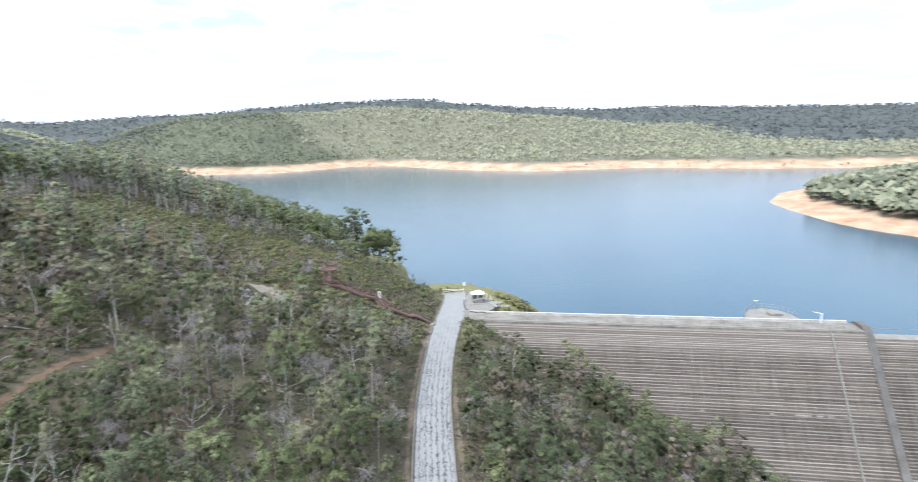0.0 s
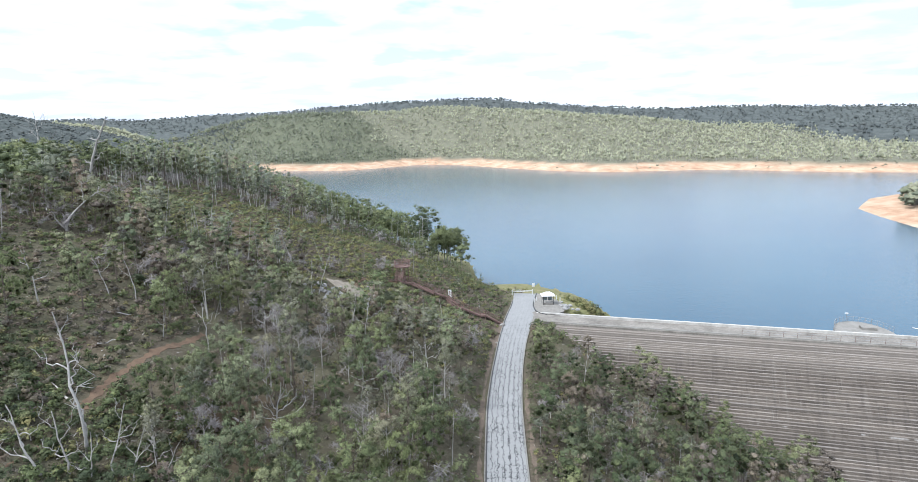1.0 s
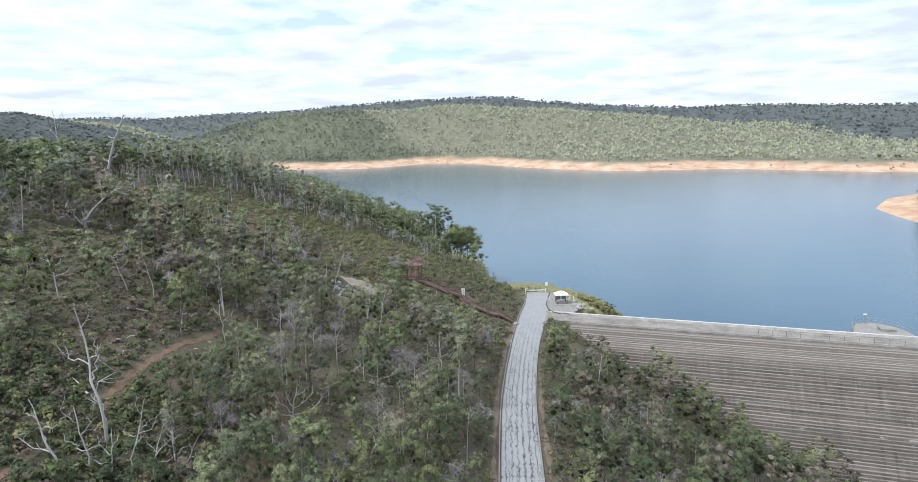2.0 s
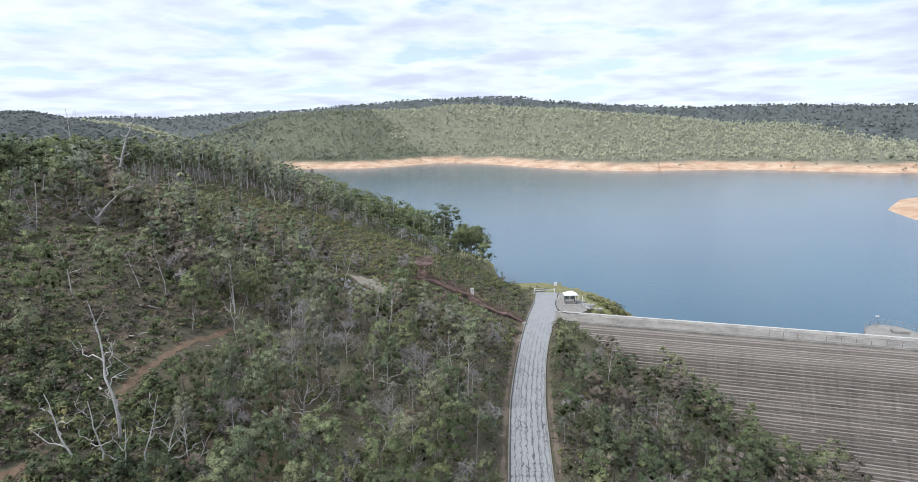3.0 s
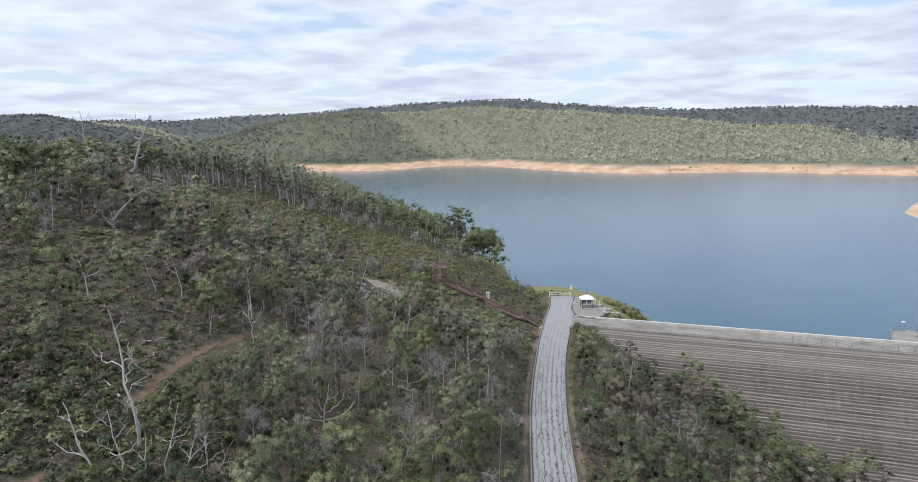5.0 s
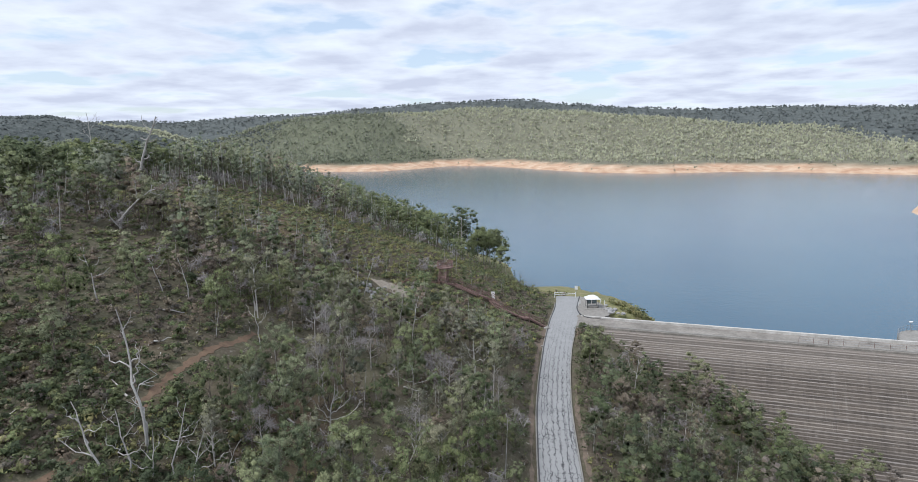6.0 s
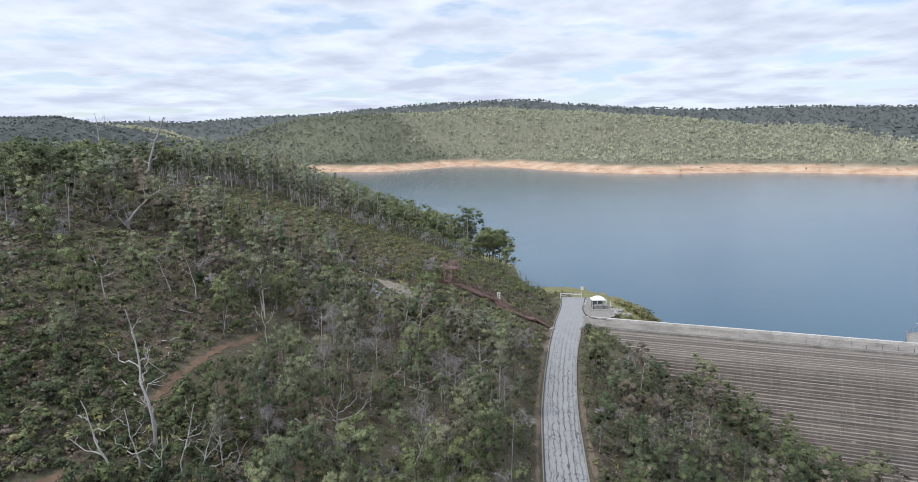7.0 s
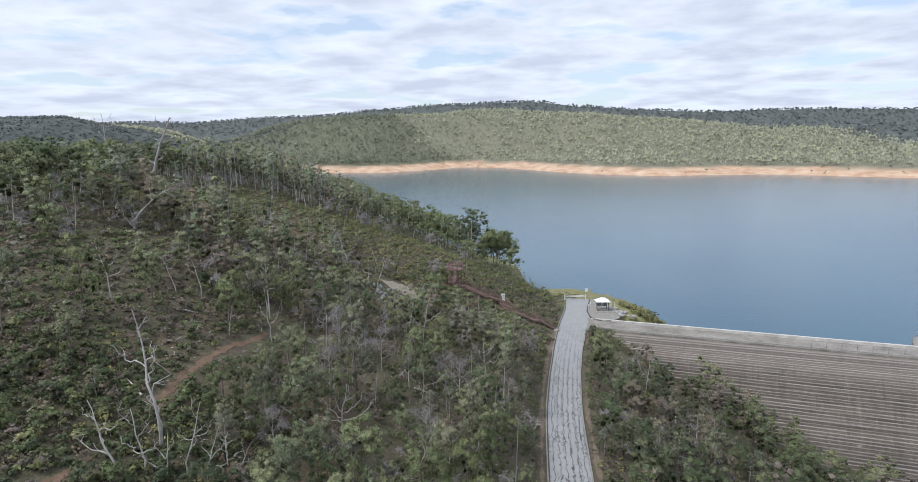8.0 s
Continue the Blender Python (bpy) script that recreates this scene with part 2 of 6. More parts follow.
def land(px, py):
    """Height of the ground, and how much of it is beach."""
    px, py = np.asarray(px, float), np.asarray(py, float)
    wob = 5 * rolls(px, py, 130, 1.0) * ease(py, 250, 500)
    qx, qy = px + wob, py + wob
    wet = inside(qx, qy, LAKE_RING)
    dn, _, _ = away(qx, qy, SHORE_NEAR)
    df, _, _ = away(qx, qy, SHORE_FAR)
    de, _, _ = away(qx, qy, SHORE_EAST)
    ds = np.minimum(np.minimum(dn, df), de)
    # the wooded hill beside the road
    d, s, _ = away(px, py, FOOT)
    top = 28.3 - 13.5 * ease(py, 120, 300) - 0.05 * np.clip(-px - 90, 0, 200)
    hill = np.where(s > 0, smin((0.44 - 0.22 * ease(py, 200, 400)) * d, top + 0.02 * d, 9), 0)
    near = smin(-9 + (0.34 + 0.41 * ease(px, 18, 33)) * dn, -0.19 * np.clip(py - 137, 0, 60) * ease(px, 8, 18) - 0.2 * np.clip(px - 29.8, 0, 10) * ease(py, 122, 127), 2) + hill * ease(dn, 12, 38)
    near = near + rolls(px, py, 34) * 0.8 * ease(d * (s > 0), 4, 25)
    # far banks: a bare strip, then slopes up to the crests
    far = -9 + 0.19 * np.minimum(df, 48) + 0.045 * np.clip(df - 48, 0, 500)
    east = -9 + 0.16 * np.minimum(de, 30) + 0.14 * np.clip(de - 30, 0, 160)
    wn_, wf, we = 1 / (dn + 2) ** 4, 1 / (df + 2) ** 4, 1 / (de + 2) ** 4
    h = (near * wn_ + far * wf + east * we) / (wn_ + wf + we)
    inland = ease(ds, 40, 260)
    for k, line in enumerate(RIDGES):
        dr, _, al = away(px, py, line)
        i = np.clip(al.astype(int), 0, len(line) - 2)
        u = al - i
        a = np.array(line, float)
        z = a[i, 2] * (1 - u) + a[i + 1, 2] * u
        w = a[i, 3] * (1 - u) + a[i + 1, 3] * u
        z = z + rolls(px, py, 420, k) * 7
        r = -12 + (z + 12) * np.exp(-(dr / w) ** 2 * 1.3)
        crests = r if k == 0 else -smin(-crests, -r, 12)
    h = h + inland * np.maximum(crests - h, 0)
    # the valley below the dam
    dr, rs, _ = away(px, py, ROAD)
    ux, uy = DAM_B[0] - DAM_A[0], DAM_B[1] - DAM_A[1]
    below = (ux * (py - DAM_A[1]) - uy * (px - DAM_A[0])) / math.hypot(ux, uy)
    down = (rs < 0) & (below < 3) & (px > -5)
    floor_ = -44 - 0.04 * np.clip(60 - py, 0, 200)
    v = -smin(0.46 * np.clip(dr - 4.2, 0, 1e9), -floor_ + 0 * px, 12)
    v = np.maximum(v, floor_ + 0.5 * np.clip(px - 190, 0, 400))
    h = np.where(down, np.minimum(v, 60), h)
    plaza = (rs < 0) & ~down & (dn > 18) & (px < 48) & (py < 170)
    h = np.where(plaza, np.minimum(h, 0.0), h)
    # the road's bed lies level
    bed = ease(dr, 5.5, 2.8) * (py < 141)
    h = h * (1 - bed) - 0.12 * bed
    h = np.where(wet, -9 - np.minimum(0.25 * ds, 14), h)
    beach = np.where((ds == dn) | down, 0.0, np.where(ds == de, ease(de, 27, 20), ease(h, 0.5, -1.8)))
    return h, beach


def cloud_shade(x, y):
    """1 at the far slope's western end, where cloud shade is painted into the forest, 0 where sunlight is."""
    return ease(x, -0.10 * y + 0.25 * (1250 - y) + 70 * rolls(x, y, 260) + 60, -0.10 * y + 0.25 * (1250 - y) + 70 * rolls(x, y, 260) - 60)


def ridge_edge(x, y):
    """How far from the far shore the ridge forest, painted shaded and hazy, begins: nearer at the eastern end."""
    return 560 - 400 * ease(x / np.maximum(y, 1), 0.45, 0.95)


def ground_z(x, y):
    return float(land(np.array([x]), np.array([y]))[0][0])


# ---- mesh helpers ----
rng = np.random.default_rng(7)


def mesh_of(name, verts, faces, mats, index=None, tint=None, smooth=False, normals=None):
    """A mesh from arrays: faces is a list of (n, k) index arrays."""
    me = bpy.data.meshes.new(name)
    faces = [np.asarray(f, np.int32) for f in faces if len(f)]
    loops = np.concatenate([f.ravel() for f in faces])
    sizes = np.concatenate([np.full(len(f), f.shape[1], np.int32) for f in faces])
    me.vertices.add(len(verts))
    me.vertices.foreach_set("co", np.asarray(verts, np.float32).ravel())
    me.loops.add(len(loops))
    me.loops.foreach_set("vertex_index", loops)
    me.polygons.add(len(sizes))
    me.polygons.foreach_set("loop_start", np.concatenate([[0], np.cumsum(sizes)[:-1]]).astype(np.int32))
    me.polygons.foreach_set("loop_total", sizes)
    if index is not None:
        me.polygons.foreach_set("material_index", np.asarray(index, np.int32))
    me.polygons.foreach_set("use_smooth", np.full(len(sizes), smooth))
    if tint is not None:
        a = me.attributes.new("tint", "FLOAT", "POINT")
        a.data.foreach_set("value", np.asarray(tint, np.float32))
    me.update(calc_edges=True)
    if normals is not None:
        me.normals_split_custom_set_from_vertices(np.asarray(normals, np.float32))
    for m in mats if isinstance(mats, (list, tuple)) else [mats]:
        me.materials.append(m)
    return me


def part(name, me, parent=None, label="", mat=None):
    """One mesh object, under a thing or a part; takes a mesh or a bmesh."""
    if isinstance(me, bmesh.types.BMesh):
        data = bpy.data.meshes.new(name)
        me.to_mesh(data)
        me.free()
        data.materials.append(mat)
        me = data
    ob = new(name, me)
    if parent:
        ob.parent = parent
    return tagged(ob, label) if label else ob


def box(bm, size, at, rz=0.0, bevel=0.0, tilt=None):
    """A box with worn edges in a bmesh, standing with its middle at a place."""
    m = Matrix.Translation(at) @ Matrix.Rotation(rz, 4, "Z")
    if tilt:
        m = m @ tilt
    made = bmesh.ops.create_cube(bm, size=1.0, matrix=m @ Matrix.Diagonal((*size, 1)))
    if bevel:
        edges = {e for v in made["verts"] for e in v.link_edges}
        bmesh.ops.bevel(bm, geom=list(edges), offset=bevel, segments=1, affect="EDGES")
    return bm


def bar(bm, a, b, r, sides=6):
    """A round bar between two places."""
    a, b = Vector(a), Vector(b)
    turn = (b - a).to_track_quat("Z", "Y").to_matrix().to_4x4()
    bmesh.ops.create_cone(bm, cap_ends=True, segments=sides, radius1=r, radius2=r, depth=(b - a).length,
                          matrix=Matrix.Translation((a + b) / 2) @ turn)
    return bm


def tube(points, radii, sides=6):
    """Vertices and quads of a tapering tube."""
    p = np.asarray(points, float)
    d = np.gradient(p, axis=0)
    d /= np.linalg.norm(d, axis=1)[:, None] + 1e-9
    ref = np.array([0.31, 0.95, 0.05])
    u = np.cross(d, ref)
    u /= np.linalg.norm(u, axis=1)[:, None] + 1e-9
    w = np.cross(d, u)
    a = np.arange(sides) * 2 * np.pi / sides
    ring = (np.cos(a)[None, :, None] * u[:, None] + np.sin(a)[None, :, None] * w[:, None]) * np.asarray(radii)[:, None, None]
    v = (p[:, None] + ring).reshape(-1, 3)
    i = np.arange(len(p) - 1)[:, None] * sides
    j = np.arange(sides)[None]
    k = (j + 1) % sides
    f = np.stack([i + j, i + k, i + sides + k, i + sides + j], -1).reshape(-1, 4)
    return v, f


def joined(pieces):
    """Several (verts, quads) in one."""
    vs, fs, n = [], [], 0
    for v, f in pieces:
        vs.append(v)
        fs.append(f + n)
        n += len(v)
    return np.concatenate(vs), np.concatenate(fs)


def unit(v):
    return v / (np.linalg.norm(v, axis=-1, keepdims=True) + 1e-9)


def sprays(centres, out, size, g, droop=0.3, slim=0.62):
    """Pointed leaf sprays at places, facing roughly outward, and the crown's soft normals."""
    n = len(centres)
    normal = unit(out + [0, 0, 0.25] + g.normal(0, 0.42, (n, 3)))
    along = unit(np.cross(normal, g.normal(0, 1, (n, 3))))
    along[:, 2] -= droop
    along = unit(along)
    across = unit(np.cross(normal, along))
    s = size * g.uniform(0.6, 1.4, (n, 1))
    a, b = along * s, across * s * slim
    v = np.stack([centres - a * 0.8 + b, centres - a * 0.8 - b, centres + a], 1)
    face = np.cross(v[:, 1] - v[:, 0], v[:, 2] - v[:, 0])
    back = np.sum(face * out, 1) < 0
    v[back] = v[back][:, [1, 0, 2]]
    soft = unit(out + 0.8 * unit(face) * np.where(back, -1, 1)[:, None] + [0, 0, 0.15])
    return v.reshape(-1, 3), np.arange(3 * n).reshape(n, 3), np.repeat(soft, 3, 0)


def clump_points(c, r, n, g):
    """Places in the shell of a flattened, uneven ball of twigs."""
    d = unit(g.normal(0, 1, (n, 3)))
    d[:, 2] = np.abs(d[:, 2]) * 1.0 - 0.28
    d = unit(d)
    k = g.uniform(0.62, 1.02, (n, 1)) ** 0.5
    return c + d * k * np.array([r, r, r * 0.72]) + g.normal(0, 0.06 * r, (n, 3)), d


KNOT_V = np.array([(x, y, z) for x in (-1, 1) for y in (-1, 1) for z in (-1, 1)], float) / 3 ** 0.5
KNOT_F = np.array([(0, 1, 3), (0, 3, 2), (4, 6, 7), (4, 7, 5), (0, 4, 5), (0, 5, 1), (2, 3, 7), (2, 7, 6), (0, 2, 6), (0, 6, 4), (1, 5, 7), (1, 7, 3)])


def hearts(centres, radii, g):
    """The dense inside of each clump: an uneven knot of leaves, turned at random."""
    vs, fs, ns = [], [], []
    for k, (c, r) in enumerate(zip(centres, radii)):
        q, _ = np.linalg.qr(g.normal(0, 1, (3, 3)))
        q = q * np.sign(np.linalg.det(q))
        d = KNOT_V @ q
        vs.append(np.asarray(c) + d * r * g.uniform(0.75, 1.2, (8, 1)) * [1, 1, 0.8])
        ns.append(d)
        fs.append(KNOT_F + 8 * k)
    return np.concatenate(vs), np.concatenate(fs), np.concatenate(ns)


def crown_of(centres, radii, count, size, g, droop, slim, heart=0.60):
    """Clumps with dense hearts and fine leaf sprays loosely round them."""
    pts, outs = [], []
    share = np.asarray(radii) ** 2
    for c, r, k in zip(centres, radii, count * share / share.sum()):
        p, o = clump_points(c, r, max(3, int(k)), g)
        pts.append(p + g.normal(0, 0.14 * r, p.shape))
        outs.append(o)
    pts, outs = np.concatenate(pts), np.concatenate(outs)
    middle = np.mean(centres, 0)
    outs = unit(0.35 * outs + 0.7 * unit(pts - middle) + [0, 0, 0.15])
    v, f, soft = sprays(pts, outs, size, g, droop, slim)
    hv, hf, hn = hearts(centres, np.asarray(radii) * heart, g)
    hn = unit(0.35 * hn + 0.7 * unit(hv - middle) + [0, 0, 0.15])
    return np.concatenate([hv, v]), np.concatenate([hf, f + len(hv)]), np.concatenate([hn, soft])


def lumps_of(seed, count, wide, tall, base, extra, size, peak=0.8):
    """A far tree, one metre tall: a few uneven leaf clumps with loose sprays on them, all in triangles."""
    g = np.random.default_rng(seed)
    vs, fs, n = [], [], 0
    corner = np.array([(1, 0, 0), (0, 1, 0), (-1, 0, 0), (0, -1, 0), (0, 0, 1), (0, 0, -0.6)], float)
    face = np.array([(0, 1, 4), (1, 2, 4), (2, 3, 4), (3, 0, 4), (1, 0, 5), (2, 1, 5), (3, 2, 5), (0, 3, 5)])
    pts, outs = [], []
    for k in range(count):
        a = k * 6.283 / count + g.uniform(0, 1)
        c = np.array([math.cos(a) * wide * 0.45, math.sin(a) * wide * 0.45, base + (tall - base) * g.uniform(0.3, 0.8)])
        r = wide * g.uniform(0.45, 0.7)
        v = corner * r * g.uniform(0.7, 1.25, (6, 1)) * [1, 1, peak]
        t = g.uniform(0, 6.283)
        v[:, :2] = v[:, :2] @ np.array([[math.cos(t), -math.sin(t)], [math.sin(t), math.cos(t)]])
        vs.append(v + c)
        fs.append(face + n)
        n += 6
        p, o = clump_points(c, r * 1.1, max(1, extra // count), g)
        pts.append(p)
        outs.append(o)
    v, f, soft = sprays(np.concatenate(pts), np.concatenate(outs), size, g, 0.1)
    whole = np.concatenate(vs)
    solid = np.concatenate([unit(w - w.mean(0)) for w in vs])
    return np.concatenate([whole, v]), np.concatenate(fs + [f + n]), unit(np.concatenate([solid, soft]) + [-0.9, -0.9, 1.8])


# ---- ground, water, road ----
def mapped(n, l, source, lo, hi):
    r = n.new("ShaderNodeMapRange")
    r.inputs["From Min"].default_value, r.inputs["From Max"].default_value = lo, hi
    l.new(source, r.inputs["Value"])
    return r.outputs[0]


def ground_material():
    m, n, l, b = material("forest_floor", 0.95, 0, 0.1)
    soil = ramp(n, l, noise_out(n, l, 1.6, 8, 0.75), [(0.25, (0.060, 0.048, 0.036)), (0.5, (0.122, 0.097, 0.074)), (0.78, (0.205, 0.165, 0.132))])
    soil = mix(n, l, ramp(n, l, noise_out(n, l, 0.11, 5, 0.6), [(0.38, (0, 0, 0)), (0.54, (0.7, 0.7, 0.7))]), soil, (0.130, 0.130, 0.076))
    soil = mix(n, l, ramp(n, l, noise_out(n, l, 0.05, 4, 0.6), [(0.55, (0, 0, 0)), (0.70, (0.6, 0.6, 0.6))]), soil, (0.205, 0.125, 0.082))
    grass = ramp(n, l, noise_out(n, l, 0.5, 5, 0.7), [(0.3, (0.115, 0.130, 0.055)), (0.5, (0.195, 0.190, 0.095)), (0.7, (0.30, 0.245, 0.155))])
    sand = ramp(n, l, noise_out(n, l, 0.06, 6, 0.65, (1, 1, 4)), [(0.3, (0.33, 0.195, 0.125)), (0.42, (0.43, 0.275, 0.18)), (0.55, (0.50, 0.36, 0.25)), (0.75, (0.60, 0.48, 0.36))])
    soil = mix(n, l, 0.5, soil, ramp(n, l, noise_out(n, l, 2.6, 7, 0.8), [(0.36, (0.028, 0.028, 0.019)), (0.5, (0.072, 0.065, 0.045)), (0.64, (0.170, 0.149, 0.119))]))
    # painted darker than the crowns, standing in for shade in the gaps
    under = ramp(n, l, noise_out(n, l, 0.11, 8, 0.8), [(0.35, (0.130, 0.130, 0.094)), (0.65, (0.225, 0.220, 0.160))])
    # cloud shade painted into the ground of the western slope
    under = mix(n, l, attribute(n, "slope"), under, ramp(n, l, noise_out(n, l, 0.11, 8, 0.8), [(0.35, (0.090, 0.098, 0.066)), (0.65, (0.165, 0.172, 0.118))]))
    # shade and blue-grey haze painted into the ground of the ridges
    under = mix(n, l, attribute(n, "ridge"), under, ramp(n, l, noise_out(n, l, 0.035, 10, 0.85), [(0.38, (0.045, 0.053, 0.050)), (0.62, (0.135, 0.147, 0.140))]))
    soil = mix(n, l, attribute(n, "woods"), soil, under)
    c = mix(n, l, attribute(n, "grass"), soil, grass)
    c = mix(n, l, attribute(n, "beach"), c, sand)
    l.new(c, b.inputs["Base Color"])
    bump(n, l, b, noise_out(n, l, 2.5, 6, 0.7), 0.6, 0.25)
    return m


def build_ground():
    az = np.concatenate([np.linspace(-54, 54, 260), np.linspace(54, 306, 60)[1:-1]])
    r = np.concatenate([[0.0], np.linspace(0.8, 5.2, 7), np.geomspace(6, 4700, 235)])
    a = np.radians(az)
    x = np.sin(a)[None] * r[1:, None]
    y = np.cos(a)[None] * r[1:, None]
    z, beach = land(x, y)
    dn, _, _ = away(x, y, SHORE_NEAR)
    dr, rs, _ = away(x, y, ROAD)
    # the side valley keeps the paler ground, as if in sun
    lit = (x < -450) & (x > -1050) & (y > 1450) & (y < 1780)
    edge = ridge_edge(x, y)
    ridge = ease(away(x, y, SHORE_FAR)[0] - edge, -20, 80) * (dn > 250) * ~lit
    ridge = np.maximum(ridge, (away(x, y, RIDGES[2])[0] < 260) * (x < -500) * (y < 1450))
    grass = ease(dn, 30, 22) * (y < 300) * (y > 118)
    v = np.concatenate([[[0, 0, float(land(np.zeros(1), np.zeros(1))[0][0])]], np.stack([x, y, z], -1).reshape(-1, 3)])
    n, m = len(r) - 1, len(az)
    i = np.arange(n - 1)[:, None] * m + 1
    j = np.arange(m)[None]
    k = (j + 1) % m
    quads = np.stack([i + j, i + m + j, i + m + k, i + k], -1).reshape(-1, 4)
    fan = np.stack([np.zeros(m, int), 1 + np.arange(m), 1 + (np.arange(m) + 1) % m], -1)
    me = mesh_of("ground", v, [quads, fan], ground_material(), smooth=True)
    # slope and ridge say where painted cloud shade and haze go
    for name, val in (("beach", beach), ("grass", grass), ("woods", ease(y, 250, 420) + 0 * x), ("slope", cloud_shade(x, y)), ("ridge", ridge)):
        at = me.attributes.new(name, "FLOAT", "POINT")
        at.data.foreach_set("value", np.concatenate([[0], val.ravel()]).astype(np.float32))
    tagged(part("ground", me), "wooded hills, leaf litter and bare sandy banks round the reservoir", "ground", kind="structure")


build_ground()


def water_material():
    m, n, l, b = material("lake_water", 0.12, 0, 0.5)
    c = ramp(n, l, noise_out(n, l, 0.012, 3, 0.5), [(0.35, (0.034, 0.090, 0.138)), (0.65, (0.042, 0.104, 0.150))])
    l.new(c, b.inputs["Base Color"])
    b.inputs["IOR"].default_value = 1.33
    bump(n, l, b, noise_out(n, l, 0.9, 5, 0.65), 0.20, 0.35)
    return m


def build_lake():
    bm = bmesh.new()
    ring = [(-500, 1090), (-330, 1060), (-200, 1000), (-60, 1080), (70, 1080), (150, 900), (260, 800), (390, 790), (520, 680), (640, 640),
            (1040, 650), (1040, 460), (700, 440), (430, 430), (330, 340), (280, 260), (275, 120), (262, 45), DAM_B, DAM_A, (20, 130),
            (15, 180), (-40, 240), (-120, 400), (-200, 590), (-320, 690), (-480, 790), (-570, 880), (-560, 1000)]
    f = bm.faces.new([bm.verts.new((x, y, LAKE)) for x, y in reversed(ring)])
    bmesh.ops.triangulate(bm, faces=[f])
    if sum(g.normal.z for g in bm.faces) < 0:
        bmesh.ops.reverse_faces(bm, faces=bm.faces[:])
    tagged(part("water", bm, mat=water_material()), "calm blue reservoir water under a cloudy sky", "water", kind="structure")


build_lake()


def road_material():
    m, n, l, b = material("old_road", 0.85, 0, 0.25)
    base = ramp(n, l, noise_out(n, l, 0.5, 6, 0.7), [(0.3, (0.227, 0.227, 0.225)), (0.7, (0.311, 0.311, 0.307))])
    base = mix(n, l, 0.45, base, ramp(n, l, noise_out(n, l, 9, 4), [(0.3, (0.193, 0.193, 0.192)), (0.7, (0.344, 0.343, 0.338))]))
    # crack sealing: lines that wander along the way, with few across
    across, along = attribute(n, "across"), attribute(n, "along")

    def calc(op, p, q, r=None):
        k = n.new("ShaderNodeMath")
        k.operation = op
        for i, v in enumerate((p, q) if r is None else (p, q, r)):
            if isinstance(v, (int, float)):
                k.inputs[i].default_value = v
            else:
                l.new(v, k.inputs[i])
        return k.outputs[0]

    def line(main, other, gap, sway, wave, width, seed, gate_lo, gate_hi):
        """Wandering lines at even mean distance, broken here and there."""
        at = n.new("ShaderNodeCombineXYZ")
        l.new(calc("MULTIPLY", main, 1.5), at.inputs[0])
        l.new(calc("MULTIPLY", other, wave), at.inputs[1])
        at.inputs[2].default_value = seed
        w = n.new("ShaderNodeTexNoise")
        w.inputs["Scale"].default_value, w.inputs["Detail"].default_value, w.inputs["Roughness"].default_value = 1.0, 7, 0.7
        l.new(at.outputs[0], w.inputs["Vector"])
        u = calc("MULTIPLY_ADD", w.outputs["Fac"], sway / gap, calc("DIVIDE", main, gap))
        d = calc("MULTIPLY", calc("ABSOLUTE", calc("SUBTRACT", calc("FRACT", u, 0.0), 0.5), 0.0), gap)
        c = ramp(n, l, calc("DIVIDE", d, width), [(0.55, (1, 1, 1)), (1.0, (0, 0, 0))])
        return mix(n, l, 1.0, c, ramp(n, l, noise_out(n, l, 0.35, 4, 0.6, (1.6, 0.5, 1)), [(gate_lo, (0, 0, 0)), (gate_hi, (1, 1, 1))]), "MULTIPLY")

    cracks = line(across, along, 0.72, 1.5, 0.75, 0.062, 0.0, 0.30, 0.42)
    for more in (line(across, along, 0.9, 1.7, 1.2, 0.050, 4.0, 0.44, 0.52), line(along, across, 2.6, 2.2, 1.1, 0.050, 8.0, 0.44, 0.54),
                 line(along, across, 1.3, 1.6, 1.6, 0.032, 12.0, 0.52, 0.60)):
        cracks = mix(n, l, 1.0, cracks, more, "LIGHTEN")
    cracks = mix(n, l, 1.0, cracks, ramp(n, l, mapped(n, l, along, 170, 205), [(0.0, (1, 1, 1)), (1.0, (0.12, 0.12, 0.12))]), "MULTIPLY")
    c = mix(n, l, cracks, base, (0.050, 0.051, 0.054))
    l.new(c, b.inputs["Base Color"])
    bump(n, l, b, noise_out(n, l, 30, 4), 0.3, 0.01)
    return m


